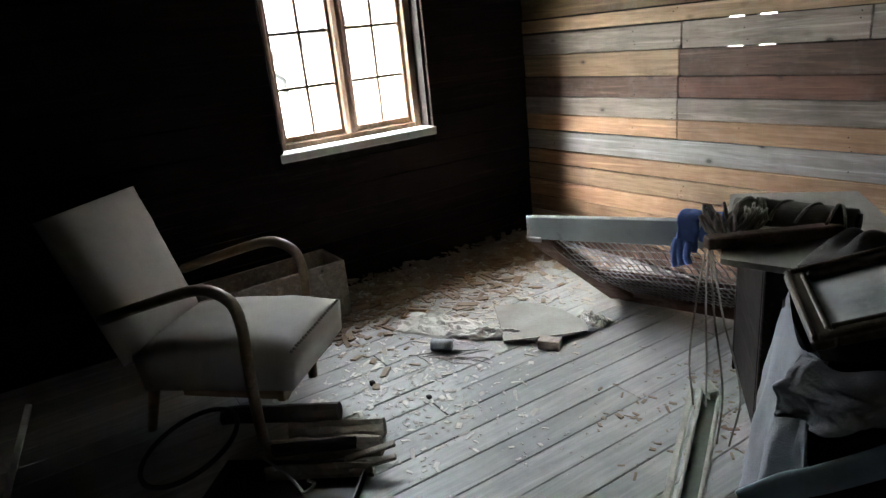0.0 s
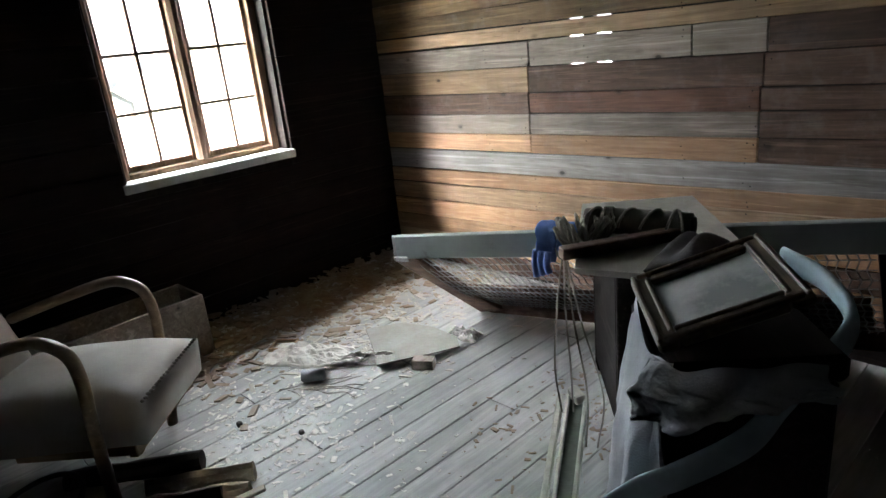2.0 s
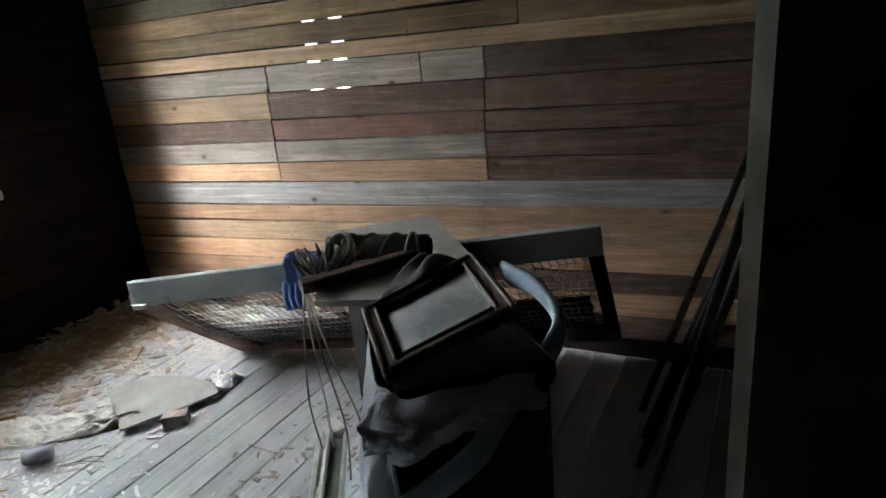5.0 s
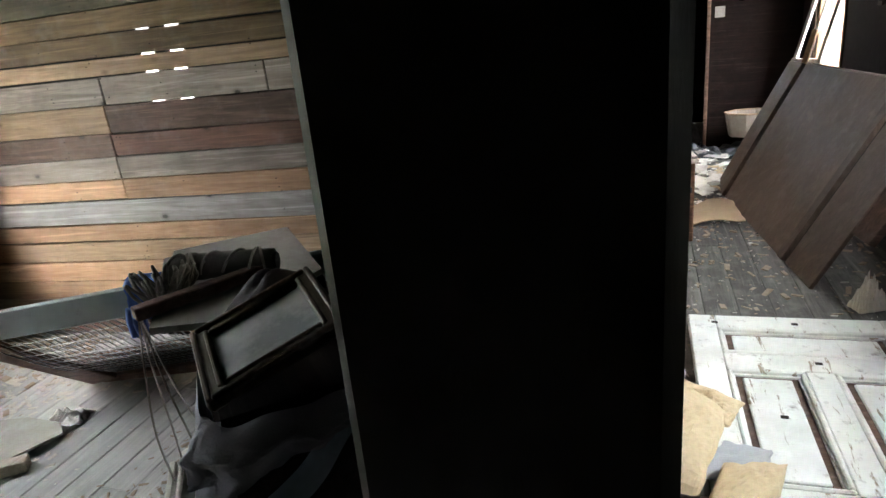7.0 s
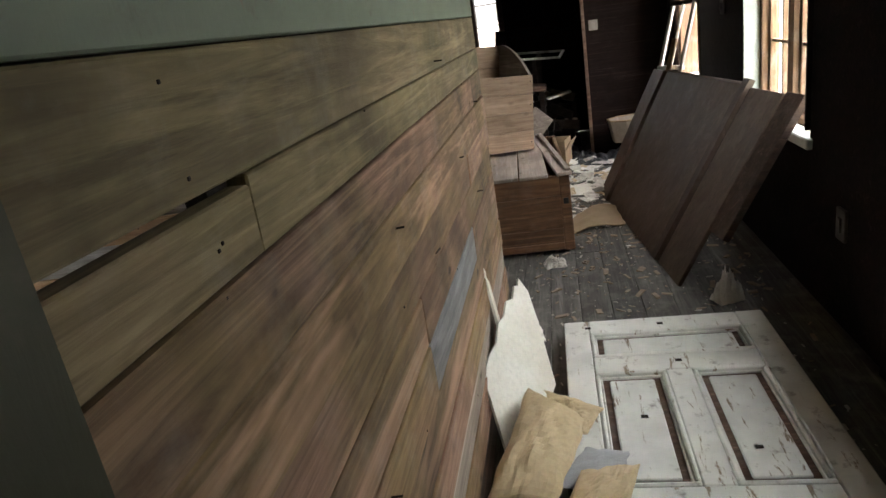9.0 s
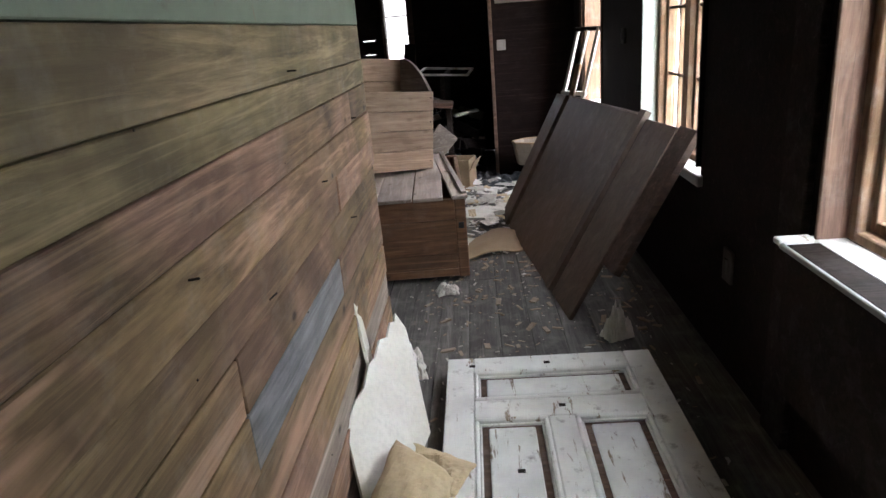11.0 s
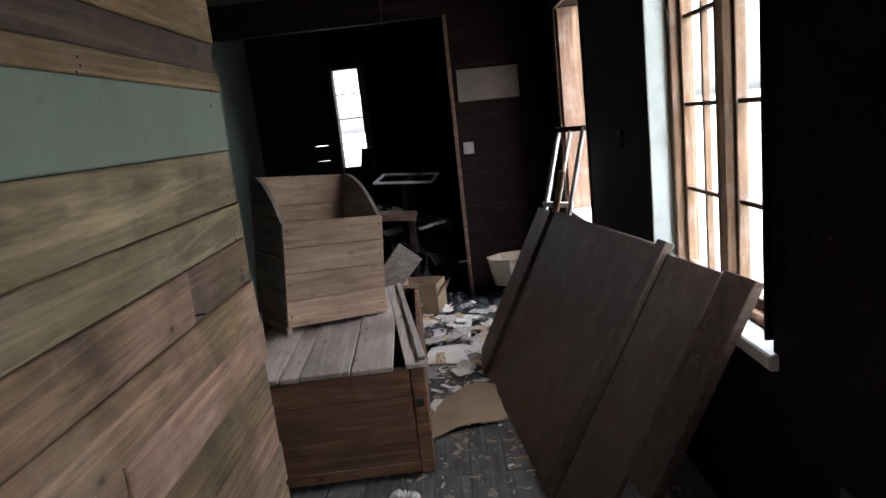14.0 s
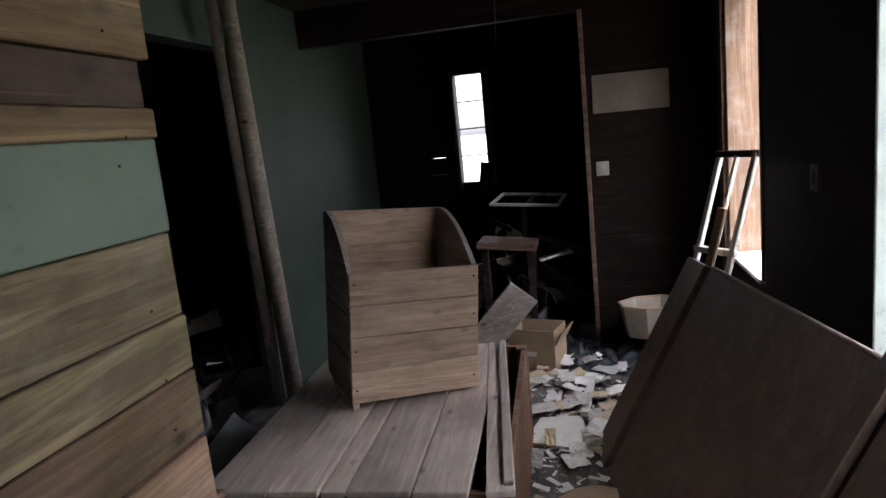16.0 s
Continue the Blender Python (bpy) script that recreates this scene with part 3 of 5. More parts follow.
def cushion(corners_low, corners_high, puff, n=12):
    """A padded block between two quads, bulging on its upper face."""
    def at(q, u, v):
        a, b, c, d = [Vector(k) for k in q]
        return a * (1 - u) * (1 - v) + b * u * (1 - v) + c * u * v + d * (1 - u) * v
    nrm = (Vector(corners_high[0]) - Vector(corners_low[0])).normalized()
    bm = bmesh.new()
    rows = []
    for i in range(n + 1):
        row = []
        for j in range(n + 1):
            u, v = i / n, j / n
            edge = (min(u, 1 - u, 0.12) * min(v, 1 - v, 0.12)) / 0.0144
            swell = puff * (1 - (2 * u - 1) ** 4) * (1 - (2 * v - 1) ** 4) + 0.006 * wob(u * 6, v * 6)
            row.append(bm.verts.new(at(corners_high, u, v) + nrm * (swell - 0.014 * (1 - edge) ** 3)))
        rows.append(row)
    low = [[bm.verts.new(at(corners_low, i / n, j / n)) for j in range(n + 1)] for i in range(n + 1)]
    for i in range(n):
        for j in range(n):
            bm.faces.new((rows[i][j], rows[i + 1][j], rows[i + 1][j + 1], rows[i][j + 1]))
            bm.faces.new((low[i][j], low[i][j + 1], low[i + 1][j + 1], low[i + 1][j]))
    for k in range(n):
        for r, s in ((0, 0), (n, n)):
            bm.faces.new((rows[r][k], rows[r][k + 1], low[r][k + 1], low[r][k]))
            bm.faces.new((rows[k][r], rows[k + 1][r], low[k + 1][r], low[k][r]))
    return bm


h = 0.2285
seat = part("seat", cushion([(-0.44, CW - h, 0.19), (0.158, CW - h, 0.212), (0.165, CW + h, 0.222), (-0.44, CW + h, 0.19)],
    [(-0.46, CW - h, 0.345), (0.175, CW - h, 0.367), (0.175, CW + h, 0.367), (-0.46, CW + h, 0.345)], 0.055), M_FABRIC, chair, smooth=True)
tacks = None
for k in range(22):
    tacks = box((0.012, 0.012, 0.012), (0.172, CW - h + 0.015 + k * 0.0202, 0.358 + 0.004 * wob(k * 1.7)), 0.004, pose(0, 0, 0, k * 31, k * 17, 0), tacks)
part("frayed_edge", tacks, M_PIPING, seat, "frayed worn edge of the seat")
part("backrest", cushion([(-0.53, CW - 0.20, 0.27), (-0.53, CW + 0.21, 0.27), (-0.70, CW + 0.20, 0.845), (-0.74, CW - 0.20, 0.835)],
    [(-0.44, CW - 0.20, 0.33), (-0.44, CW + 0.21, 0.33), (-0.61, CW + 0.20, 0.872), (-0.675, CW - 0.20, 0.857)], 0.028), M_FABRIC, chair, smooth=True)
for y in (CW + 0.25, CW - 0.25):
    arm = smooth_path([(-0.52, y, 0.487), (-0.31, y, 0.55), (-0.13, y, 0.597), (-0.05, y, 0.592), (0.01, y, 0.548), (0.027, y, 0.46), (0.02, y, 0.34), (0.01, y * 0.97, 0.16), (0.0, y * 0.9, 0.0)], 7)
    part("arm", tube(arm, 0.02, 10, flat=1.25), W_CHAIR, chair, smooth=True)
    part("leg", tube([(-0.40, y * 0.82, 0.25), (-0.48, y * 0.82, 0.0)], [0.024, 0.017], 10), W_CHAIR, chair, smooth=True)
part("seat_frame", span(-0.30, 0.12, CW - h + 0.02, CW - h + 0.045, 0.16, 0.215, 0.004, span(-0.30, 0.12, CW + h - 0.045, CW + h - 0.02, 0.16, 0.215, 0.004, span(0.09, 0.12, CW - h, CW + h, 0.165, 0.21, 0.004))), W_CHAIR, chair)

# ==== open wooden drawer by the window wall ====
drawer = thing("wooden_box", pose(-2.625, 0.83, 0, 0, 0, 2), "open grey wooden box standing by the wall", "box")
for nm, s in (("side_board", (-0.115, 0.115, -0.385, -0.37, 0.012, 0.30)), ("side_board", (-0.115, 0.115, 0.37, 0.385, 0.012, 0.30)), ("front_board", (0.115, 0.13, -0.385, 0.385, 0.0, 0.30)), ("back_board", (-0.13, -0.115, -0.385, 0.385, 0.0, 0.30)), ("bottom_board", (-0.115, 0.115, -0.37, 0.37, 0.0, 0.012))):
    part(nm, span(*s, 0.003), W_GREY, drawer)

# ==== tilted bed base ====
A_, B_, C_, D_ = Vector((-1.82, 1.86, 0.458)), Vector((-0.045, 2.32, 0.655)), Vector((-0.05, 2.66, 0.12)), Vector((-1.70, 2.30, 0.0))
bed = thing("bed_base", Matrix(), "grey painted bed base with wire mesh tilted on its side", "bed base")


def beam(a, b, w, t, up, bm=None, bevel=0.004):
    """A board from a to b; its width w lies along up."""
    a, b = Vector(a), Vector(b)
    x = (b - a).normalized()
    z = (Vector(up) - x * Vector(up).dot(x)).normalized()
    y = z.cross(x)
    m = Matrix((x, y, z)).transposed().to_4x4()
    return box(((b - a).length, t, w), (a + b) / 2, bevel, m, bm)


part("rail", beam(A_, B_, 0.105, 0.035, (0, 0, 1)), P_GREYFRAME, bed)
part("rail", beam(D_ + Vector((0, 0, 0.045)), C_ + Vector((0, 0, 0.045)), 0.085, 0.035, (0, 0, 1)), W_BROWN, bed)
part("end_board", beam(A_ + Vector((0.03, 0.02, -0.05)), D_ + Vector((0.03, -0.02, 0.03)), 0.15, 0.028, (1, 0, 0.3)), W_BROWN, bed)
part("end_board", beam(B_ + Vector((-0.03, 0.02, -0.05)), C_ + Vector((-0.03, -0.02, 0.05)), 0.05, 0.028, (1, 0, 0.3)), W_DARK, bed)
part("corner_bracket", beam(A_ + Vector((0.0, -0.022, -0.05)), A_ + Vector((0.075, -0.006, -0.045)), 0.022, 0.012, (0, 0, 1), beam(A_ + Vector((-0.012, 0, -0.05)), A_ + Vector((-0.012, 0.0, 0.05)), 0.03, 0.012, (1, 0, 0))), M_METAL, bed)
a0, b0, c0, d0 = A_ + Vector((0.06, 0.03, -0.06)), B_ + Vector((-0.06, 0.03, -0.06)), C_ + Vector((-0.06, -0.02, 0.06)), D_ + Vector((0.06, -0.02, 0.06))


def on_bed(u, v):
    return (a0 * (1 - u) + b0 * u) * (1 - v) + (d0 * (1 - u) + c0 * u) * v


wires = None
for k in range(60):
    pts = []
    for i in range(13):
        v = i / 12
        u = (k + 0.5 * (i % 2)) / 60
        pts.append(on_bed(min(u, 1), v) + Vector((0, -0.006 * (i % 2), 0.035 * math.sin(v * math.pi) * -1)))
    wires = tube(pts, 0.0024, 4, wires)
for i in range(1, 12):
    wires = tube([on_bed(u / 24, i / 12) + Vector((0, 0, -0.035 * math.sin(i / 12 * math.pi))) for u in range(25)], 0.0022, 4, wires)
part("wire_mesh", wires, M_METAL, bed, "rusty wire mesh")
for v in (0.52, 0.66, 0.80, 0.93):
    part("slat", beam(on_bed(0.02, v) + Vector((0, 0.03, -0.03)), on_bed(0.98, v) + Vector((0, 0.03, -0.03)), 0.078, 0.012, on_bed(0, 1) - on_bed(0, 0)), W_BROWN, bed)

# ==== cabinet with things heaped on it ====
CAB = pose(-0.62, 1.73, 0, 0, 0, -48.5)  # local -x towards the back corner, local y into the cabinet
cabinet = thing("cabinet", CAB, "dark low cabinet with a dusty loose top board", "cabinet")
part("body", span(-0.53, -0.505, 0.0, 0.36, 0, 0.668, 0.004, span(-0.025, 0.0, 0.0, 0.36, 0, 0.668, 0.004, span(-0.505, -0.025, 0.335, 0.36, 0.0, 0.668, 0.004, span(-0.505, -0.025, 0.01, 0.335, 0.04, 0.06, 0.003)))), W_BLACK, cabinet)
part("door", span(-0.50, -0.03, 0.0, 0.018, 0.06, 0.655, 0.003), W_BLACK, cabinet)
part("top_board", prism([(-0.55, -0.03), (0.112, -0.133), (0.20, 0.07), (-0.02, 0.36), (-0.55, 0.37)], 0.018, m=Matrix.Translation((0, 0, 0.669))), M_DUSTTOP, cabinet, "pale dusty top board")
part("edge_strip", span(-0.55, 0.0, -0.020, -0.003, 0.645, 0.667, 0.003), W_DARK, cabinet)
tagged(part("plank_offcut", beam((-0.715, 1.59, 0.707), (-0.50, 1.93, 0.712), 0.036, 0.04, (0, 0, 1)), W_BROWN), "dark wooden plank lying across the cabinet top", "plank")
roll = thing("rolled_mat", Matrix(), "dirty grey rolled mat bound with rope on the cabinet", "roll")
body_pts = smooth_path([(-0.80, 1.845, 0.728), (-0.65, 1.895, 0.73), (-0.49, 1.935, 0.728)], 6)
part("roll_body", tube(body_pts, [0.040 + 0.004 * wob(i * 0.9) for i in range(len(body_pts))], 16), plain("grey_felt", (0.16, 0.145, 0.12), (0.09, 0.08, 0.07), scale=14, relief=0.7, fine=150), roll, smooth=True)
part("roll_end", tube([(-0.489, 1.9355, 0.728), (-0.480, 1.938, 0.728)], 0.027, 12), M_BROWNCLOTH, roll)
rng = random.Random(5)
coil = thing("rope_coil", Matrix(), "tangled grey rope looped over the cabinet edge", "rope")
for k in range(16):
    c = Vector((-0.765 + rng.uniform(-0.02, 0.04), 1.76 + rng.uniform(-0.06, 0.06), 0.715))
    ax, ay, ph = rng.uniform(0.03, 0.06), rng.uniform(0.03, 0.07), rng.uniform(0, 6)
    pts = []
    for i in range(22):
        a = i / 22 * math.tau
        pts.append(c + Vector((ax * math.cos(a + ph) + 0.3 * ay * math.sin(a), ay * math.sin(a), 0.045 * math.sin(a * 2 + ph) + 0.012 * wob(a, k) + rng.uniform(-0.003, 0.003))))
    part("loop", tube(pts, 0.0048, 6, closed=True), M_ROPE, coil, smooth=True)
for k in range(9):
    t0 = k / 9
    s = Vector((-0.80, 1.84, 0.705)).lerp(Vector((-0.52, 1.925, 0.705)), t0)
    d = Vector((0.30, -0.95, 0)).normalized()
    part("loop", tube([s + d * 0.05 * math.cos(a) + Vector((0.045 * math.sin(a * 0.5 + k), 0.015 * math.sin(a * 0.5 + k), 0.02 + 0.048 * math.sin(a))) for a in [i / 14 * math.pi for i in range(15)]], 0.0045, 6), M_ROPE, coil, smooth=True)
for k in range(4):
    x0 = Vector((-0.74 + 0.014 * k, 1.63 - 0.012 * k, 0.69))
    x1 = Vector((-0.745 + 0.03 * k, 1.60 + 0.02 * k, 0.16 if k < 2 else 0.03))
    part("strand", tube(smooth_path([x0, x0.lerp(x1, 0.3) + Vector((0.012 * (k - 1), -0.008, 0)), x0.lerp(x1, 0.7) + Vector((0.02 * (k - 1), 0.01 * (k - 1), 0)), x1], 7), 0.003, 6), M_CORD if k % 2 else M_ROPE, coil, smooth=True)

glove = thing("glove", pose(0.085, 0.10, 0.0), "blue cloth glove hung over the bed rail", "glove")


def glove_side(x0, y0, w, drop):
    def place(u, v):
        s = (v - 0.35) * (drop + 0.12)
        over = 0.03
        if s < -over:
            p = Vector((x0 + w * u, y0 + over + 0.012, 0.615 + s + over))
        elif s < over:
            p = Vector((x0 + w * u, y0 - s, 0.628 - 8 * s * s))
        else:
            p = Vector((x0 + w * u * (1 - 0.2 * v), y0 - over - 0.006, 0.62 - (s - over)))
        return p + Vector((0.008 * wob(v * 5, u * 3), 0.23 * w * u - 0.016 * abs(wob(u * 5, v * 4, x0)), 0.01 * wob(u * 4, v * 4, 3)))
    return sheet(10, 18, place, 0.008)


part("palm", glove_side(-1.20, 1.915, 0.085, 0.13), M_BLUE, glove, smooth=True)
part("cuff", glove_side(-1.115, 1.935, 0.085, 0.05), M_BLUE, glove, smooth=True)
for k in range(3):
    part("finger", tube(smooth_path([(-1.205 + 0.028 * k, 1.875, 0.53), (-1.207 + 0.028 * k, 1.866, 0.48), (-1.202 + 0.03 * k, 1.868, 0.425 + 0.012 * k)], 5), 0.0135, 8), M_BLUE, glove, smooth=True)

# ==== trunk under the picture, cloth, picture, pale blue hose ====
trunk = thing("trunk", pose(-0.145, 1.395, 0, 0, 0, -48.5), "dark trunk under a draped cloth", "trunk")
part("body", span(-0.15, 0.15, -0.16, 0.16, 0, 0.655, 0.012), W_BLACK, trunk)
part("lid", span(-0.16, 0.16, -0.17, 0.17, 0.657, 0.715, 0.012), W_BLACK, trunk)


def drape(path, top, bottom, folds, depth, seed, out):
    """A hanging cloth along a path in the plan; folds deepen downwards."""
    pts = smooth_path([(x, y, 0) for x, y in path], 12)
    def place(u, v):
        i = u * (len(pts) - 1)
        a = pts[min(int(i), len(pts) - 2)].lerp(pts[min(int(i) + 1, len(pts) - 1)], i - min(int(i), len(pts) - 2))
        d = (pts[min(int(i) + 1, len(pts) - 1)] - pts[min(int(i), len(pts) - 2)]).normalized()
        nrm = Vector((d.y, -d.x, 0)) * out
        f = math.sin(u * folds + 2.5 * wob(v * 1.6, u * 2, seed)) + 0.9 * wob(u * 11, v * 5, seed) + 0.5 * wob(u * 25, v * 11, seed)
        bulge = 0.05 * math.sin(min(v, 0.6) / 0.6 * math.pi * 0.5)
        z = top + (bottom(u) - top) * v + 0.02 * wob(u * 4, v * 2, seed + 3)
        return a + nrm * (bulge + depth * (0.25 + v) * f * min(1, v * 5)) + d * 0.03 * wob(v * 3, u * 3, seed + 1) + Vector((0, 0, z))
    return sheet(90, 44, place)


tagged(part("draped_cloth", drape([(-0.345, 1.47), (-0.36, 1.40), (-0.205, 1.175), (-0.14, 1.15)], 0.735, lambda u: 0.06 + 0.30 * max(0.0, u - 0.55), 30, 0.018, 2, 1), M_CLOTH, smooth=True), "grey blue cloth hanging in folds over a trunk", "cloth")
tagged(part("cloth_strip", drape([(-0.19, 1.165), (-0.13, 1.15), (-0.02, 1.225), (0.07, 1.30)], 0.732, lambda u: 0.60 + 0.10 * u, 20, 0.011, 7, 1), M_CLOTH, smooth=True), "gathered grey cloth under the picture's edge", "cloth")
tagged(part("folded_garment", sheet(40, 26, lambda u, v: Vector((-0.47 + 0.24 * u, 1.62 + 0.20 * v, 0.695 + 0.085 * math.sin(math.pi * min(u * 1.1, 1)) * math.sin(math.pi * v) ** 0.6 + 0.022 * math.sin(u * 13 + 3 * wob(v * 2, u * 2)) * math.sin(math.pi * v))), 0.006), M_BROWNCLOTH, smooth=True), "dark crumpled garment on the cabinet", "cloth")
# picture: its corners in the plan
PL, PB = Vector((-0.362, 1.385, 0.748)), Vector((-0.182, 1.182, 0.722))
PR = Vector((0.048, 1.338, 0.812))
px_, py_ = (PB - PL), (PR - PB)
wid, hei = px_.length, py_.length
ux = px_.normalized()
uz = ux.cross(py_).normalized()
uy = uz.cross(ux)
PM = Matrix((ux, uy, uz)).transposed().to_4x4()
PM.translation = PL
picture = thing("picture_frame", PM, "framed pale picture in a dark wooden frame on the cloth heap", "picture")
fr = 0.042
for s in ((0, wid, 0, fr), (0, wid, hei - fr, hei), (0, fr, fr + 0.001, hei - fr - 0.001), (wid - fr, wid, fr + 0.001, hei - fr - 0.001)):
    part("frame_moulding", span(s[0], s[1], s[2], s[3], 0, 0.026, 0.006), W_PICTURE, picture)
for s in ((fr - 0.012, wid - fr + 0.012, fr - 0.012, fr - 0.002), (fr - 0.012, wid - fr + 0.012, hei - fr + 0.002, hei - fr + 0.012), (fr - 0.012, fr - 0.002, fr, hei - fr), (wid - fr + 0.002, wid - fr + 0.012, fr, hei - fr)):
    part("gilt_strip", span(s[0], s[1], s[2], s[3], 0.02, 0.031, 0.003), M_GOLD, picture)
for s in ((0.004, wid - 0.004, 0.003, 0.014), (0.004, wid - 0.004, hei - 0.014, hei - 0.003), (0.003, 0.014, 0.016, hei - 0.016), (wid - 0.014, wid - 0.003, 0.016, hei - 0.016)):
    part("gilt_strip", span(s[0], s[1], s[2], s[3], 0.02, 0.034, 0.003), M_GOLD, picture)
pm, pn, pl_, pb = mat("sheen_pale_print", 0.16)
pc = pn.new("ShaderNodeTexCoord")
pr_, _, _ = coords(pn, pl_)
pg = pn.new("ShaderNodeTexGradient")
pg.gradient_type = "SPHERICAL"
pmap = pn.new("ShaderNodeMapping")
pmap.inputs["Location"].default_value, pmap.inputs["Scale"].default_value = (-1.25, -0.98, 0), (7.5, 5.5, 0)
pl_.new(pc.outputs["Object"], pmap.inputs["Vector"]), pl_.new(pmap.outputs[0], pg.inputs["Vector"])
pnoise = noise_tex(pn, pl_, pr_, 16, 5, 0.7)
pmul = pn.new("ShaderNodeMath")
pmul.operation = "MULTIPLY"
pl_.new(pg.outputs["Fac"], pmul.inputs[0]), pl_.new(pnoise, pmul.inputs[1])
# near-white base: the window's reflection in the picture glass is painted in
pl_.new(mixcol(pn, pl_, ramp_of(pn, pl_, pmul.outputs[0], 0.05, 0.4, 0.8), mixcol(pn, pl_, ramp_of(pn, pl_, pnoise, 0.4, 0.8, 0.4), (0.86, 0.87, 0.83), (0.72, 0.73, 0.69)), (0.28, 0.30, 0.30)), pb.inputs["Base Color"])
part("print", span(fr - 0.01, wid - fr + 0.01, fr - 0.01, hei - fr + 0.01, 0.006, 0.016, 0), pm, picture, "grey print paled by a painted-in window reflection")
tagged(part("plastic_hose", tube(smooth_path([(-0.20, 1.02, 0.46), (-0.153, 1.075, 0.50), (-0.105, 1.11, 0.53), (-0.021, 1.202, 0.59), (0.0, 1.319, 0.63), (0.035, 1.469, 0.67), (0.03, 1.584, 0.70), (-0.05, 1.676, 0.735), (-0.161, 1.747, 0.745)], 8), 0.036, 12, flat=0.4), M_PALEBLUE, smooth=True), "pale blue flattened plastic hose curving round the trunk", "hose")

# ==== lamp batten on the floor ====
bat = thing("lamp_batten", Matrix(), "old white lamp batten lying on the floor", "lamp")
p0, p1 = Vector((-0.757, 1.70, 0.155)), Vector((-0.42, 1.10, 0.02))
side = Vector((0.88, 0.47, 0)).normalized()
for k, (o, w, mt, nm, dz) in enumerate(((-0.055, 0.02, M_ENAMEL, "rail", 0), (0.0, 0.05, M_REFLECT, "reflector", -0.008), (-0.026, 0.012, M_ENAMEL, "lip", 0.004), (0.03, 0.014, M_ENAMEL, "rail", 0.006))):
    part(nm, beam(p0 + side * o + Vector((0, 0, dz)), p1 + side * o + Vector((0, 0, dz)), 0.035, w, (0, 0, 1)), mt, bat)
part("end_cap", box((0.07, 0.04, 0.04), p0 + side * 0.0 + Vector((0.005, -0.01, 0.018)), 0.012, pose(0, 0, 0, 8, 4, -28), segs=2), M_ENAMEL, bat)
tagged(part("crumpled_rag", sheet(36, 30, lambda u, v: Vector((-0.62 + 0.36 * u, 1.12 + 0.3 * v, 0.075 * math.sin(math.pi * u) * math.sin(math.pi * v) + 0.05 * abs(wob(u * 6, v * 6)) * math.sin(math.pi * u) ** 0.5 * math.sin(math.pi * v) ** 0.5 + 0.012)) + Vector((0.03 * wob(v * 6, u * 2, 9), 0.03 * wob(v * 3, u * 6, 4), 0)), 0.005), M_PINKCLOTH, smooth=True), "dusty pink crumpled rag on the floor", "cloth")

# ==== on the floor of room one ====
tagged(part("cardboard_sheet", prism([(-2.03, 1.77), (-1.93, 1.92), (-1.77, 1.975), (-1.60, 1.965), (-1.525, 1.905), (-1.585, 1.78), (-1.70, 1.575), (-1.78, 1.63)], 0.007, m=Matrix.Translation((0, 0, 0.022)) ), M_WHITEBOARD), "pale broken board lying on the floor", "board")
tagged(part("wood_block", box((0.095, 0.055, 0.045), (-1.555, 1.715, 0.0225), 0.003, pose(0, 0, 0, 0, 0, 33)), W_LID), "small pale wooden block on the floor", "block")
sf = thing("small_frame", pose(-2.26, 1.45, 0.002, 0, 0, 40), "small pale empty wooden frame on the floor", "frame")
for s in ((-0.06, 0.06, -0.05, -0.038), (-0.06, 0.06, 0.038, 0.05), (-0.06, -0.048, -0.037, 0.037), (0.048, 0.06, -0.037, 0.037)):
    part("frame_bar", span(s[0], s[1], s[2], s[3], 0.0, 0.016, 0.002), W_TAN, sf)


def crumple(cx, cy, w, d, hgt, seed, turn=0.0, n=34):
    c, s = math.cos(turn), math.sin(turn)
    def place(u, v):
        x, y = (u - 0.5) * w, (v - 0.5) * d
        e = (math.sin(math.pi * u) * math.sin(math.pi * v)) ** 0.5
        z = hgt * e * (0.35 + 0.9 * abs(wob(u * 4, v * 4, seed)) + 0.5 * abs(wob(u * 9, v * 9, seed)))
        x += 0.12 * w * wob(u * 3, v * 5, seed + 1)
        y += 0.12 * d * wob(u * 5, v * 3, seed + 2)
        return Vector((cx + c * x - s * y, cy + s * x + c * y, 0.004 + z))
    return sheet(n, n, place, 0.003)


tagged(part("crumpled_paper", crumple(-2.070, 1.463, 0.40, 0.2, 0.06, 3, 0.6), M_PAPER), "crumpled pale paper and rags on the floor", "paper")
tagged(part("crumpled_paper", crumple(-1.820, 1.593, 0.30, 0.09, 0.05, 6, 0.75), M_PAPER), "crumpled pale paper and rags on the floor", "paper")
tagged(part("crumpled_paper", crumple(-1.620, 2.023, 0.16, 0.10, 0.05, 9, 0.3), M_PAPER), "crumpled pale paper beside the broken board", "paper")
tagged(part("paint_roller", tube([(-1.890, 1.323, 0.028), (-1.820, 1.383, 0.03)], 0.026, 12), M_CLOTH, smooth=True), "grey fluffy roller on the floor", "roller")
strings = thing("string_tangle", Matrix(), "loose pale strings lying on the floor", "string")
rng = random.Random(8)
for k in range(7):
    p = [Vector((-1.90 + 0.02 * k, 1.223 + 0.015 * k, 0.006))]
    a = 0.5 + rng.uniform(-0.3, 0.3)
    for i in range(7):
        a += rng.uniform(-0.5, 0.5)
        p.append(p[-1] + Vector((0.028 * math.cos(a), 0.04 * math.sin(a) + 0.012, rng.uniform(-0.001, 0.002))))
    part("string", tube(smooth_path(p, 4), 0.0022, 5), M_CORD, strings)

# firewood, hoop and a dark tray
rng = random.Random(21)


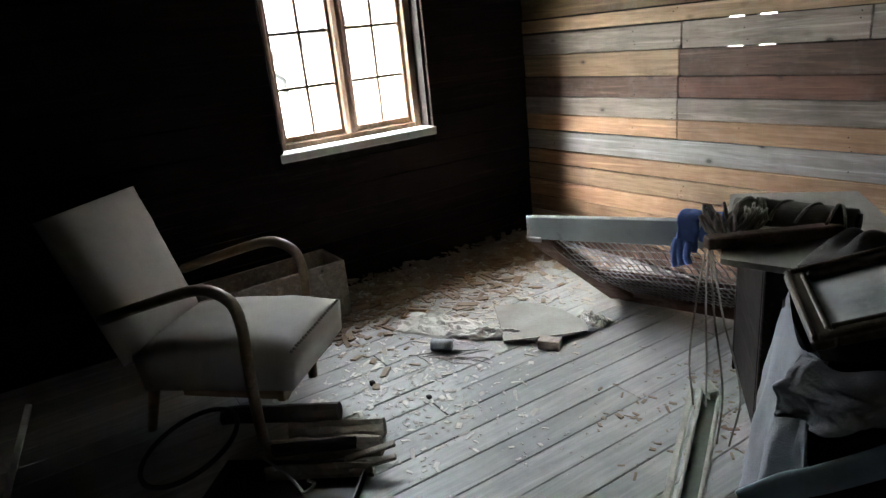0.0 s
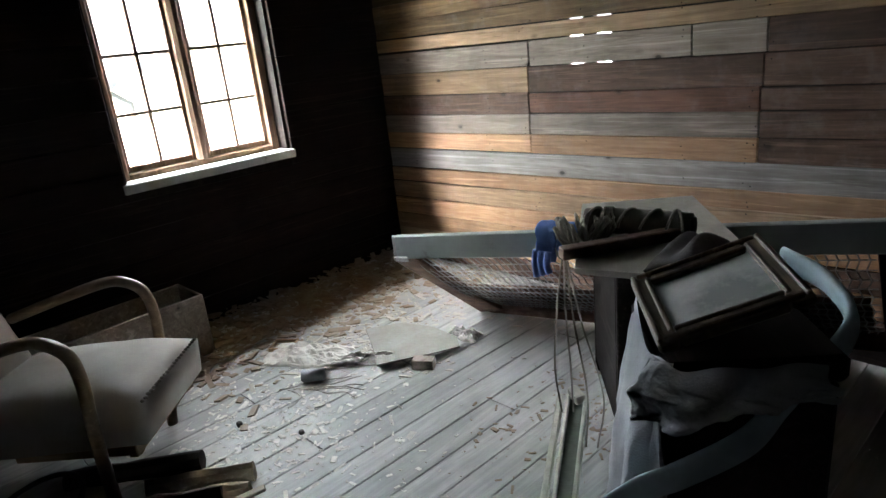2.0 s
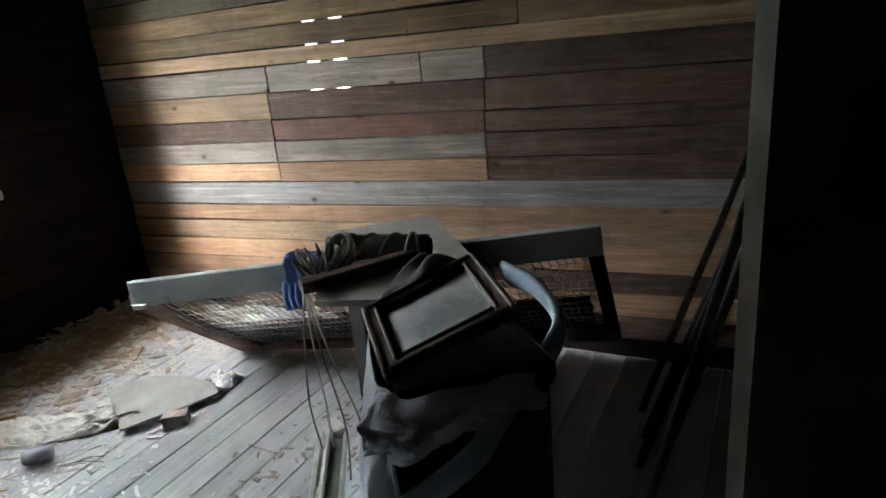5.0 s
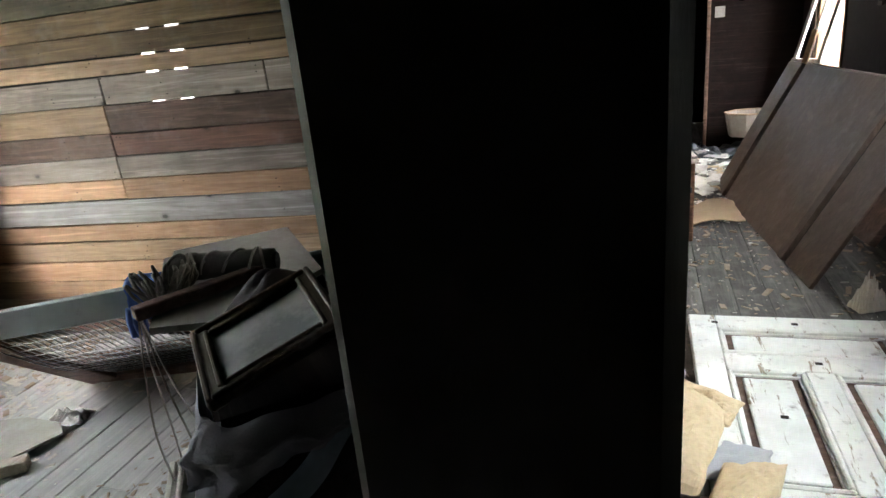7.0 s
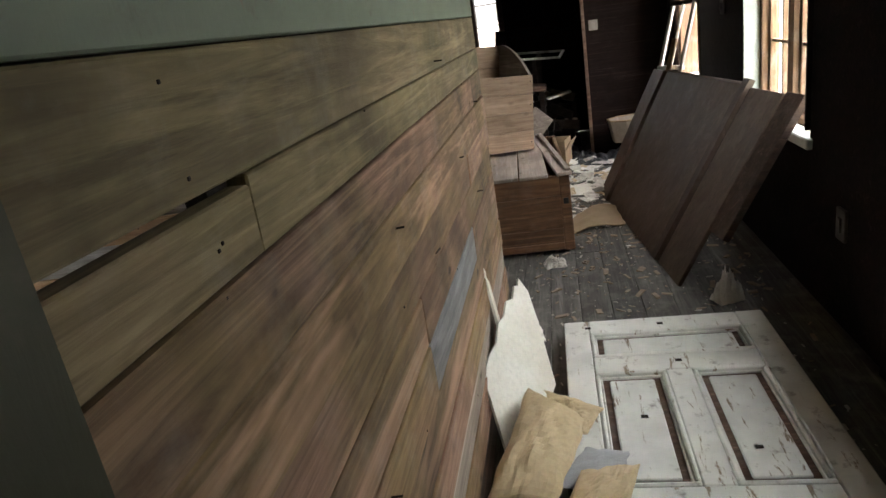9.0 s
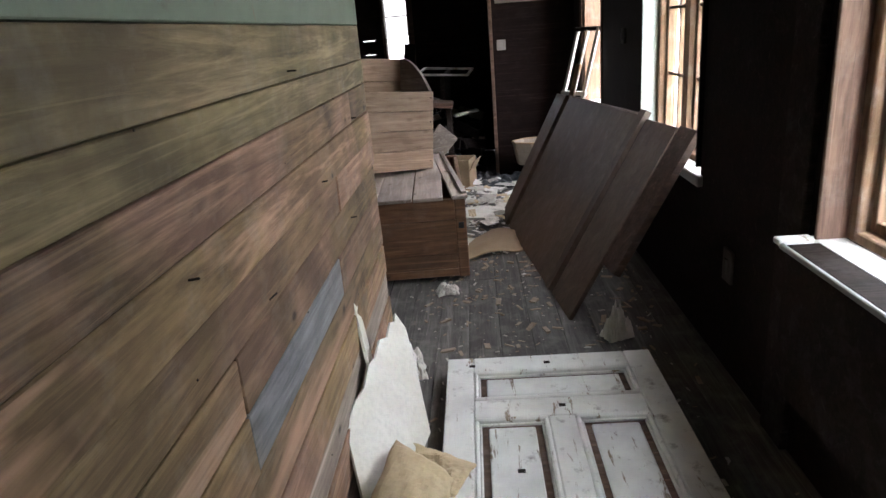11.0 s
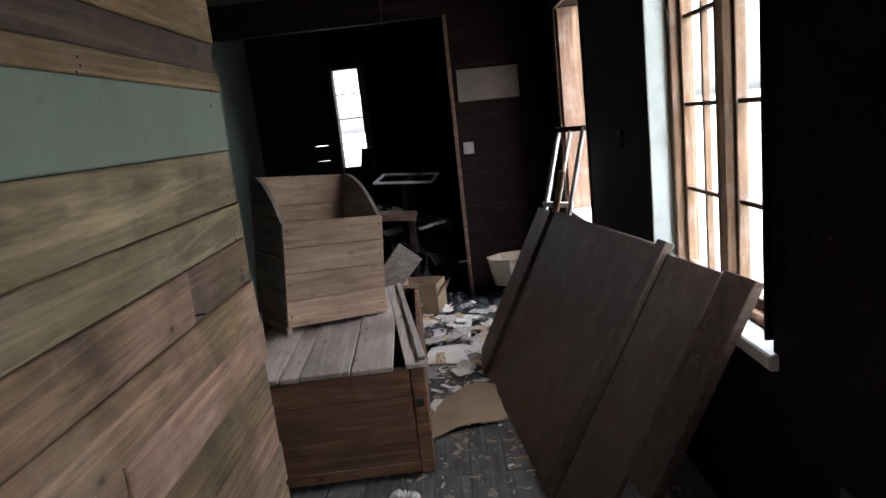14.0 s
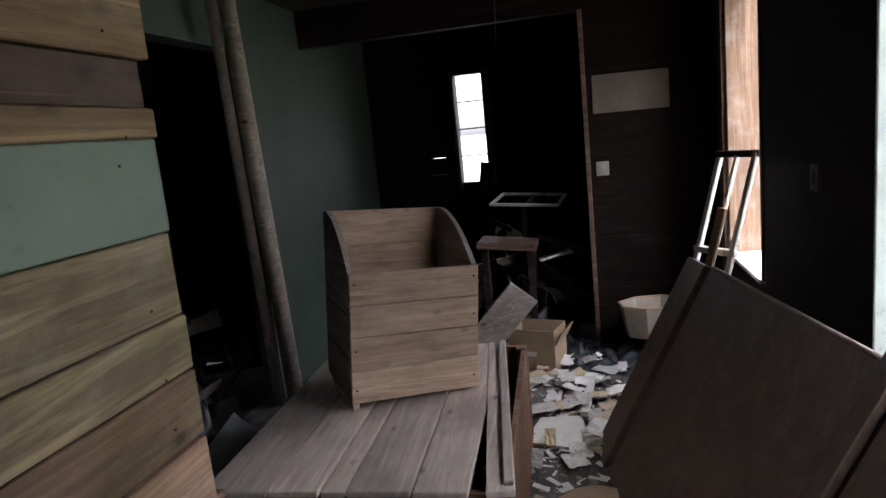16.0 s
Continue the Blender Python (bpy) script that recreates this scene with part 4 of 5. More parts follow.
def log(a, b, r, material, label, split=False, cat="firewood"):
    a, b = Vector(a), Vector(b)
    n = 9
    pts = [a.lerp(b, i / 7) for i in range(8)]
    bm = tube(pts, [r * (1 + 0.12 * wob(i * 0.8, r * 90, a.x * 9)) for i in range(8)], n, flat=0.62 if split else 0.95)
    for v in bm.verts:
        v.co += Vector((wob(v.co.x * 30, v.co.y * 30, v.co.z * 30), wob(v.co.y * 30, v.co.z * 30), wob(v.co.z * 30, v.co.x * 30))) * r * 0.16
    return tagged(part("firewood", bm, material), label, cat, "firewood on the floor")


log((-1.840, 0.403, 0.09), (-1.575, 0.748, 0.09), 0.034, M_BARK, "dark round log on top of split firewood")
log((-1.660, 0.583, 0.032), (-1.460, 0.863, 0.034), 0.04, M_SPLIT, "pale split log on the floor", True)
log((-1.600, 0.483, 0.034), (-1.370, 0.803, 0.036), 0.045, M_SPLIT, "pale split log on the floor", True)
log((-1.530, 0.483, 0.075), (-1.390, 0.723, 0.075), 0.026, M_BARK, "dark split log lying across others", True)
log((-1.500, 0.443, 0.02), (-1.290, 0.733, 0.022), 0.03, M_SPLIT, "pale split log on the floor", True)
tagged(part("wood_strip", beam((-1.360, 0.663, 0.05), (-1.300, 0.823, 0.075), 0.012, 0.03, (0, 0, 1), beam((-1.330, 0.663, 0.03), (-1.260, 0.803, 0.055), 0.012, 0.03, (0, 0, 1))), M_SPLIT), "split kindling strips leaning on the firewood", "kindling")
tray = thing("metal_tray", pose(-1.39, 0.463, 0, 0, 0, 50), "black metal tray tied with cord on the floor", "tray")
part("tray_bottom", span(-0.24, 0.24, -0.12, 0.12, 0.0, 0.006, 0.002), M_IRON, tray)
part("rim", span(-0.24, 0.24, -0.126, -0.12, 0, 0.035, 0.002, span(-0.24, 0.24, 0.12, 0.126, 0, 0.035, 0.002, span(0.24, 0.246, -0.126, 0.126, 0, 0.035, 0.002, span(-0.246, -0.24, -0.126, 0.126, 0, 0.035, 0.002)))), M_IRON, tray)
part("cord", tube(smooth_path([(-0.2, 0.18, 0.04), (-0.02, 0.05, 0.05), (0.06, -0.02, 0.045), (0.09, -0.05, 0.05), (0.11, -0.01, 0.05), (0.08, 0.01, 0.047)], 6), 0.005, 6), M_CORD, tray)
tagged(part("iron_hoop", tube([(-1.76 + 0.17 * math.cos(a), 0.26 + 0.17 * math.sin(a), 0.02 + 0.05 * (1 + math.sin(a))) for a in [i / 36 * math.tau for i in range(36)]], 0.009, 8, closed=True), M_IRON, smooth=True), "black iron hoop lying by the firewood", "hoop")
tagged(part("white_board", beam((-1.95, -0.31, 0.0), (-1.86, -0.16, 0.33), 0.11, 0.02, (1, 0, 0.2)), P_WHITE), "narrow white painted board leaning near the chair", "board")
# dark boards leaning on the partition
rng = random.Random(31)
for k in range(5):
    y = 1.75 + 0.16 * k
    tagged(part("leaning_board", beam((0.20 - 0.03 * k + rng.uniform(-0.02, 0.02), y, 0.0), (0.43, y + rng.uniform(0.0, 0.25), 1.0 + rng.uniform(-0.2, 0.5)), 0.10, 0.022, (0, 1, 0)), W_DARK), "dark old board leaning on the partition", "board", "boards leaning on the partition")


# loose chips and flakes
def scatter(name, count, place, size, material, label, seed, flat=0.15, z=0.0):
    rng = random.Random(seed)
    verts, faces = [], []
    for _ in range(count):
        x, y, zz = place(rng)
        s = size * (0.35 + rng.random() ** 2.2 * 1.6)
        l, w, t = s * rng.uniform(0.7, 2.2), s * rng.uniform(0.3, 0.8), max(0.0015, s * flat * rng.uniform(0.4, 1.2))
        m = pose(x, y, zz + z + t * 0.6, rng.uniform(-12, 12), rng.uniform(-12, 12), rng.uniform(0, 360))
        b = len(verts)
        sk = rng.uniform(-0.4, 0.4)
        for dx, dy in ((-1, -1), (1, -1 + sk), (1 + sk * 0.4, 1), (-1 + sk * 0.5, 1 - sk)):
            verts.append(m @ Vector((dx * l / 2, dy * w / 2, -t / 2)))
        for i in range(4):
            verts.append(m @ Vector(((1, -1)[i in (0, 3)] * l / 2 * 0.96, (1, -1)[i < 2] * w / 2 * 0.96, t / 2)))
        faces += [(b, b + 3, b + 2, b + 1), (b + 4, b + 5, b + 6, b + 7)] + [(b + i, b + (i + 1) % 4, b + 4 + (i + 1) % 4, b + 4 + i) for i in range(4)]
    me = bpy.data.meshes.new(name)
    me.from_pydata(verts, [], faces)
    me.materials.append(material)
    return tagged(new(name, me), label, "debris", kind="stuff")


def near_wall(r):
    d = abs(r.gauss(0, 0.33))
    return (min(-2.85 + d, -1.75), r.uniform(0.95, 2.68), 0.05 * math.exp(-d * 5) * r.random())


scatter("wood_chips", 2600, near_wall, 0.03, M_CHIPWOOD, "wood chips and splinters heaped along the wall", 1)
scatter("plaster_chips", 1100, lambda r: (min(r.gauss(-2.15, 0.3), -1.3), r.gauss(1.95, 0.3) if r.random() < 0.7 else r.gauss(1.6, 0.2), 0.0), 0.021, M_CHIP, "pale plaster chips strewn over the floor", 2, 0.1)
scatter("paint_flakes", 650, lambda r: (r.gauss(-1.70, 0.28), r.gauss(1.08, 0.22), 0.0), 0.016, M_PAPER, "white paint flakes strewn over the floor", 3, 0.05)
scatter("floor_grit", 500, lambda r: (r.uniform(-2.7, 0.3), r.uniform(-0.6, 2.6), 0.0), 0.0055, M_CHIP, "small grit on the floor", 4, 0.2)
scatter("dark_grit", 240, lambda r: (r.gauss(-0.85, 0.15), r.gauss(1.85, 0.22), 0.0), 0.012, M_CHIPWOOD, "dark splinters by the cabinet", 6, 0.2)
tagged(part("pebble", box((0.02, 0.018, 0.016), (-1.562, 1.106, 0.008), 0.006, segs=2), M_BARK), "small dark lump on the floor", "debris")
tagged(part("pebble", box((0.024, 0.02, 0.022), (-1.80, 0.98, 0.011), 0.006, segs=2), M_BARK), "small dark lump on the floor", "debris")

# ==== outside the west window ====
house = thing("house", pose(-15.6, 6.6, -0.7, 0, 0, 90), "pale yellow house with a dark roof across the yard", "house")
part("wall", prism([(-3.0, 0.0), (3.0, 0.0), (3.0, 1.9), (0.0, 2.88), (-3.0, 1.9)], 12.0, m=Matrix.Translation((0, 6.0, 0)) @ pose(0, 0, 0, 90, 0, 0)), M_YELLOW, house)
for s in (-1, 1):
    part("roof", prism([(0.0, 2.89), (s * 3.4, 1.78), (s * 3.4, 1.92), (0.0, 3.05)][::s], 12.7, m=Matrix.Translation((0, 6.35, 0)) @ pose(0, 0, 0, 90, 0, 0)), M_ROOF, house)
    part("gutter", tube([(s * 3.44, -6.35, 1.80), (s * 3.44, 6.35, 1.80)], 0.06, 8), M_ROOF, house)
part("downpipe", tube([(-3.06, -5.8, 0), (-3.06, -5.8, 1.5), (-3.42, -5.8, 1.76)], 0.045, 8), M_ROOF, house)


# ==== room two: door lying on the floor ====
door = thing("panel_door", pose(0.755, 1.05, 0.022, 0, 0, 0), "old white panelled door lying flat with flaking paint", "door")
DW, DL, DT = 0.82, 2.0, 0.045
ST = 0.105


def door_part(name, x0, x1, y0, y1, z0, z1, material=None, label="", bevel=0.004):
    return part(name, span(x0, x1, y0, y1, z0, z1, bevel), material or P_WHITE, door, label)


door_part("stile", 0, ST, 0, DL, 0, DT)
door_part("stile", DW - ST, DW, 0, DL, 0, DT)
rails = ((0, 0.2), (0.80, 0.92), (1.56, 1.675), (1.885, DL))
for a, b in rails:
    door_part("rail", ST + 0.0015, DW - ST - 0.0015, a, b, 0.001, DT - 0.001)
for a, b in ((0.2, 0.80), (0.92, 1.56)):
    door_part("muntin", DW / 2 - 0.045, DW / 2 + 0.045, a + 0.0015, b - 0.0015, 0.001, DT - 0.001)
P_PANEL = painted("dirty_panel_paint", (0.80, 0.82, 0.79), (0.24, 0.19, 0.13), chips=0.45)
for x0, x1, y0, y1 in ((ST, DW - ST, 1.675, 1.885), (ST, DW / 2 - 0.045, 0.92, 1.56), (DW / 2 + 0.045, DW - ST, 0.92, 1.56), (ST, DW / 2 - 0.045, 0.2, 0.8), (DW / 2 + 0.045, DW - ST, 0.2, 0.8)):
    pn_ = door_part("panel", x0 + 0.002, x1 - 0.002, y0 + 0.002, y1 - 0.002, 0.008, 0.022, W_BROWN)
    part("panel_field", span(x0 + 0.05, x1 - 0.05, y0 + 0.045, y1 - 0.045, 0.021, 0.033, 0.008), P_PANEL, pn_, "raised white panel")
    for s in ((x0 + 0.002, x1 - 0.002, y0 + 0.002, y0 + 0.018), (x0 + 0.002, x1 - 0.002, y1 - 0.018, y1 - 0.002), (x0 + 0.002, x0 + 0.018, y0 + 0.019, y1 - 0.019), (x1 - 0.018, x1 - 0.002, y0 + 0.019, y1 - 0.019)):
        part("moulding", span(*s, 0.022, DT + 0.004, 0.006), P_WHITE, pn_)
    for s in ((x0 + 0.019, x1 - 0.019, y0 + 0.019, y0 + 0.027), (x0 + 0.019, x1 - 0.019, y1 - 0.027, y1 - 0.019), (x0 + 0.019, x0 + 0.027, y0 + 0.028, y1 - 0.028), (x1 - 0.027, x1 - 0.019, y0 + 0.028, y1 - 0.028)):
        part("moulding", span(*s, 0.022, 0.034, 0.003), P_WHITE, pn_)
for x, y in ((0.10, 1.93), (0.4, 1.935), (0.42, 1.62), (0.25, 1.28), (0.56, 1.1)):
    door_part("knot_scar", x - 0.012, x + 0.012, y - 0.009, y + 0.009, DT - 0.002 if y > 1.6 else 0.03, DT + 0.001 if y > 1.6 else 0.035, W_DARK)
for y in (0.35, 1.75):
    tagged(part("batten", box((0.7, 0.05, 0.021), (1.16, 1.05 + y, 0.0105), 0.003), W_BROWN), "wooden batten under the lying door", "batten", "battens under the door")

P_BOARD = plain("white_fibre_board", (0.80, 0.79, 0.72), (0.62, 0.57, 0.46), scale=4, amount=0.6)
# ==== paper bags and the leaning white board ====
def bag(corners, puff, seed, thick=0.05, n=20):
    """A crumpled paper sack between four corners."""
    q = [Vector(c) for c in corners]
    def at(u, v):
        return q[0] * (1 - u) * (1 - v) + q[1] * u * (1 - v) + q[2] * u * v + q[3] * (1 - u) * v
    nrm = (q[1] - q[0]).cross(q[3] - q[0]).normalized()
    bm = None
    for sgn in (1, -1):
        def place(u, v):
            e = (math.sin(math.pi * u) * math.sin(math.pi * v)) ** 0.45
            r = abs(wob(u * 3, v * 3, seed)) * 0.8 + abs(wob(u * 7, v * 6, seed + 2)) * 0.4
            return at(u, v) + nrm * (sgn * thick * 0.5 * e + (puff * e * r if sgn > 0 else 0)) + Vector((0.012 * wob(v * 5, seed), 0.012 * wob(u * 5, seed, 3), 0))
        bm = sheet(n, n, place, 0, bm)
    return bm


tagged(part("paper_bag", bag([(0.535, 1.803, 0.14), (0.730, 1.823, 0.13), (0.840, 2.173, 0.165), (0.650, 2.313, 0.20)], 0.035, 4, 0.10), M_BROWNPAPER, m=pose(-0.02, 0, 0)), "crumpled brown paper bag on the floor by the door", "bag")
tagged(part("paper_bag", bag([(0.700, 1.703, 0.105), (0.890, 1.763, 0.10), (0.970, 2.023, 0.105), (0.800, 1.983, 0.12)], 0.03, 12, 0.055), M_BROWNPAPER, m=pose(-0.015, 0, 0)), "torn brown paper bag lying on the door", "bag")
tagged(part("bag_flap", bag([(0.750, 2.103, 0.16), (0.830, 2.103, 0.155), (0.890, 2.243, 0.155), (0.700, 2.308, 0.19)], 0.03, 7, 0.02), M_BROWNPAPER, m=pose(-0.02, 0, 0)), "folded brown paper flap on the bag", "paper")
tagged(part("grey_paper", bag([(0.700, 1.943, 0.088), (0.900, 1.963, 0.082), (0.930, 2.113, 0.082), (0.800, 2.133, 0.086)], 0.008, 2, 0.008), M_CLOTH), "grey blue paper piece on the door", "paper")
wb = Matrix((Vector((0.10, 0.33, 0.08)), Vector((-0.075, 0.20, 0.25)), Vector((0.82, -0.5, 0.62)))).transposed().to_4x4()
wb.translation = (0.612, 2.19, 0.012)
tagged(part("white_board", prism([(-0.38, 0.33), (-0.1, 0.02), (0.4, -0.02), (0.95, 0.0), (1.0, 0.7), (0.99, 1.1), (0.86, 1.36), (0.8, 1.30), (0.72, 1.36), (0.6, 1.28), (0.45, 1.36), (0.3, 1.28), (0.15, 1.32), (0.0, 1.2), (-0.2, 1.22), (-0.42, 1.15)], 0.010, m=wb), P_BOARD), "torn white board leaning against the partition", "board")
wb2 = Matrix((Vector((-0.09, 1, 0)).normalized(), Vector((-0.13, -0.02, 0.97)).normalized(), Vector((0.97, 0.09, 0.13)).normalized())).transposed().to_4x4()
wb2.translation = (0.575, 2.45, 0.0)
tagged(part("white_board", prism([(0.02, 0.0), (0.16, 0.0), (0.20, 0.45), (0.17, 0.585), (0.13, 0.56), (0.10, 0.40)], 0.01), P_BOARD, m=wb2), "narrow torn white board against the partition", "board")
tagged(part("crumpled_paper", crumple(0.58, 3.10, 0.14, 0.22, 0.10, 15, 0.2), M_PAPER), "crumpled white paper at the partition's foot", "paper")

# ==== chest with loose lid boards and a bin on it ====
chest = thing("chest", pose(0.845, 4.12, 0, 0, 0, 3), "brown wooden chest with loose dusty lid boards", "chest")
for i, (z0, z1) in enumerate(((0.03, 0.16), (0.163, 0.36), (0.363, 0.48))):
    part("front_board", span(-0.91, -0.06, 0.0, 0.022, z0, z1, 0.003), W_CHEST, chest)
part("corner_post", span(-0.06, 0.0, -0.004, 0.05, 0.02, 0.48, 0.005), W_CHEST, chest)
part("corner_post", span(-0.94, -0.91, -0.004, 0.05, 0.02, 0.48, 0.005), W_CHEST, chest)
part("corner_post", span(-0.05, 0.0, 1.22, 1.27, 0.0, 0.49, 0.005), W_CHEST, chest)
part("side_panel", span(-0.025, -0.003, 0.05, 1.22, 0.02, 0.485, 0.003), W_CHEST, chest)
part("side_panel", span(-0.94, -0.92, 0.05, 1.22, 0.02, 0.485, 0.003), W_CHEST, chest)
part("back_panel", span(-0.94, 0.0, 1.272, 1.292, 0.0, 0.485, 0.003), W_CHEST, chest)
part("bottom_batten", span(-0.91, -0.06, -0.012, 0.0, 0.03, 0.075, 0.003), W_CHEST, chest)
x = -0.96
for i, w in enumerate((0.22, 0.17, 0.08, 0.20, 0.17)):
    y0 = -0.03 + 0.012 * wob(i * 3.3, 2)
    part("lid_board", box((w - 0.006, 1.32, 0.02), (x + w / 2, y0 + 0.66, 0.492 + 0.002 * (i % 2)), 0.003, pose(0, 0, 0, 0, 0.5 * wob(i * 2.1), 0.5 * wob(i * 1.3, 4))), W_LID, chest, "dusty pale lid board")
    x += w
part("lid_board", box((0.085, 1.33, 0.022), (-0.085, 0.63, 0.495), 0.003, pose(0, 0, 0, 0, 0, 5)), W_LID, chest, "dusty pale lid board")
part("hinge_strip", box((0.03, 1.28, 0.016), (-0.06, 0.63, 0.514), 0.003, pose(0, 0, 0, 0, 0, 5)), W_BINSIDE, chest)
part("latch", box((0.03, 0.012, 0.035), (-0.03, -0.012, 0.33), 0.003), M_IRON, chest)

BM_ = pose(0.212, 4.55, 0.562, 0, 5.5, 34)
BW, BD, BH, BB = 0.515, 0.43, 0.49, 0.69
tagged(part("wedge_strip", box((0.03, 0.36, 0.048), (0.097, 4.77, 0.530), 0.004, pose(0, 0, 0, 0, 0, 34)), W_LID), "wooden strip wedged under the bin", "strip")
bin_ = thing("wooden_bin", BM_, "open wooden bin with curved sides standing on the chest", "bin")
for i, (z0, z1) in enumerate(((0, 0.125), (0.127, 0.25), (0.252, 0.37), (0.372, BH))):
    part("front_board", span(0, BW, 0, 0.022, z0, z1, 0.003), W_BIN, bin_)
for i, (z0, z1) in enumerate(((0, 0.18), (0.182, 0.36), (0.362, 0.54), (0.542, BB))):
    part("back_board", span(0, BW, BD - 0.022, BD, z0, z1, 0.003), W_BIN, bin_)
for x in (0.0, BW - 0.02):
    outline = [(0.023, 0), (BD - 0.023, 0), (BD - 0.023, BB)]
    for k in range(1, 10):
        t = k / 9
        outline.append((BD - 0.023 - (BD - 0.046) * t, BH + 0.005 + (BB - BH) * (1 - t ** 2.0) + 0.0))
    part("side_board", prism(outline, 0.02, m=Matrix.Translation((x, 0, 0)) @ Matrix(((0, 0, 1, 0), (1, 0, 0, 0), (0, 1, 0, 0), (0, 0, 0, 1)))), W_BINSIDE, bin_)
    for z in (0.165, 0.33):
        part("board_joint", span(x - 0.002 if x == 0 else x + 0.018, x + 0.002 if x == 0 else x + 0.022, 0.03, BD - 0.03, z, z + 0.004, 0), W_DARK, bin_)
part("bottom_board", span(0.02, BW - 0.02, 0.022, BD - 0.022, 0.0, 0.02, 0.003), W_BIN, bin_)
for x, z in ((0.02, 0.05), (0.02, 0.2), (0.02, 0.45), (BW - 0.02, 0.05), (BW - 0.02, 0.45), (BW - 0.02, 0.3)):
    part("nail", span(x - 0.004, x + 0.004, -0.002, 0.003, z - 0.004, z + 0.004, 0.001), M_IRON, bin_)

# ==== tall brown panels leaning on the window wall ====
T0, T1 = Vector((1.55, 5.42, 0.86)), Vector((1.895, 3.53, 0.86))
G0, G1 = Vector((1.10, 5.33, 0.0)), Vector((1.345, 3.34, 0.0))
panel = thing("wooden_partition", Matrix(), "large brown wooden panel with battens leaning under the window", "panel")


def on_panel(u, v, lift=0.0):
    nrm = (G1 - G0).cross(T0 - G0).normalized()
    if nrm.x > 0:
        nrm = -nrm
    return (G0 * (1 - u) + G1 * u) * (1 - v) + (T0 * (1 - u) + T1 * u) * v + nrm * lift


def panel_piece(name, u0, u1, v0, v1, front, back, material, label=""):
    bm = bmesh.new()
    cs = [bm.verts.new(on_panel(u, v, l)) for l in (back, front) for u, v in ((u0, v0), (u1, v0), (u1, v1), (u0, v1))]
    for f in ((0, 1, 2, 3), (4, 7, 6, 5), (0, 4, 5, 1), (1, 5, 6, 2), (2, 6, 7, 3), (3, 7, 4, 0)):
        bm.faces.new([cs[i] for i in f])
    bmesh.ops.bevel(bm, geom=bm.edges[:], offset=0.003, segments=1, affect="EDGES")
    return part(name, bm, material, panel, label)


panel_piece("edge_board", 0.0, 0.105, 0, 1.0, 0.03, -0.01, W_PANEL)
panel_piece("groove_strip", 0.105, 0.12, 0.0, 0.995, 0.0, -0.012, W_BLACK)
panel_piece("board", 0.12, 0.70, 0.0, 1.0, 0.014, -0.01, W_PANEL)
panel_piece("batten", 0.70, 0.735, 0.0, 1.03, 0.024, -0.012, W_PANEL)
panel_piece("groove_strip", 0.735, 0.75, 0.0, 0.99, 0.0, -0.012, W_BLACK)
panel_piece("board", 0.75, 0.92, 0.0, 0.99, 0.012, -0.01, W_PANEL)
panel_piece("end_batten", 0.92, 1.0, 0.3, 1.0, 0.006, -0.03, W_BROWN, "worn pale end batten")
panel_piece("top_edge", 0.12, 0.695, 1.0, 1.012, 0.016, -0.012, W_LID)

# ==== window sash and strip leaning behind the panel ====
sash = thing("loose_sash", Matrix(), "white window sash leaning on the dark wall", "window sash")
s0, s1 = Vector((1.62, 5.66, 0.60)), Vector((1.80, 5.70, 1.30))
for o, nm in ((-0.075, "stile"), (0.0, "glazing_bar"), (0.075, "stile")):
    part(nm, beam(s0 + Vector((o * 0.8, -o * 1.1, 0)), s1 + Vector((o * 0.8, -o * 1.1, 0)), 0.028 if nm == "stile" else 0.016, 0.026, (0.6, -0.8, 0)), P_SASH, sash)
for t in (0.0, 0.34, 0.985):
    c = s0.lerp(s1, t)
    part("rail", beam(c + Vector((-0.075, 0.095, 0)), c + Vector((0.075, -0.095, 0)), 0.032, 0.03, (0, 0, 1)), P_SASH if t < 0.9 else W_DARK, sash)
part("foot", beam(Vector((1.45, 5.62, 0.0)), s0, 0.14, 0.03, (0.6, -0.8, 0)), P_SASH, sash)
tagged(part("leaning_strip", beam((1.45, 5.60, 0.0), (1.71, 5.62, 1.05), 0.045, 0.02, (0.6, -0.8, 0)), W_TAN), "pale wooden strip leaning behind the panel", "board")

# ==== cardboard box, tub, bags ====
cb = thing("cardboard_box", pose(0.735, 6.42, 0, 0, 0, -15), "open brown cardboard box with a white label", "box")
cw, cd, chh = 0.30, 0.24, 0.27
for s in ((-cw / 2, cw / 2, -cd / 2, -cd / 2 + 0.006), (-cw / 2, cw / 2, cd / 2 - 0.006, cd / 2), (-cw / 2, -cw / 2 + 0.006, -cd / 2 + 0.0065, cd / 2 - 0.0065), (cw / 2 - 0.006, cw / 2, -cd / 2 + 0.0065, cd / 2 - 0.0065)):
    part("side", span(*s, 0, chh, 0.002), M_CARDBOARD, cb)
part("bottom", span(-cw / 2 + 0.006, cw / 2 - 0.006, -cd / 2 + 0.006, cd / 2 - 0.006, 0, 0.006, 0), M_CARDBOARD, cb)
part("flap", box((0.006, cd, 0.1), (cw / 2 + 0.028, 0, chh - 0.05), 0.002, pose(0, 0, 0, 0, 28, 0)), M_CARDBOARD, cb)
part("label", span(-0.05, 0.03, -cd / 2 - 0.003, -cd / 2 - 0.001, 0.1, 0.13, 0), M_PAPER, cb, "white paper label")
tub = thing("tub", pose(1.46, 6.50, 0.165, 0, 0, 10), "beige angular tub on black bags", "tub")
outer = [(0.19 * math.cos(a) * 1.15, 0.15 * math.sin(a)) for a in [math.tau * (k + 0.5) / 8 for k in range(8)]]
tb = bmesh.new()
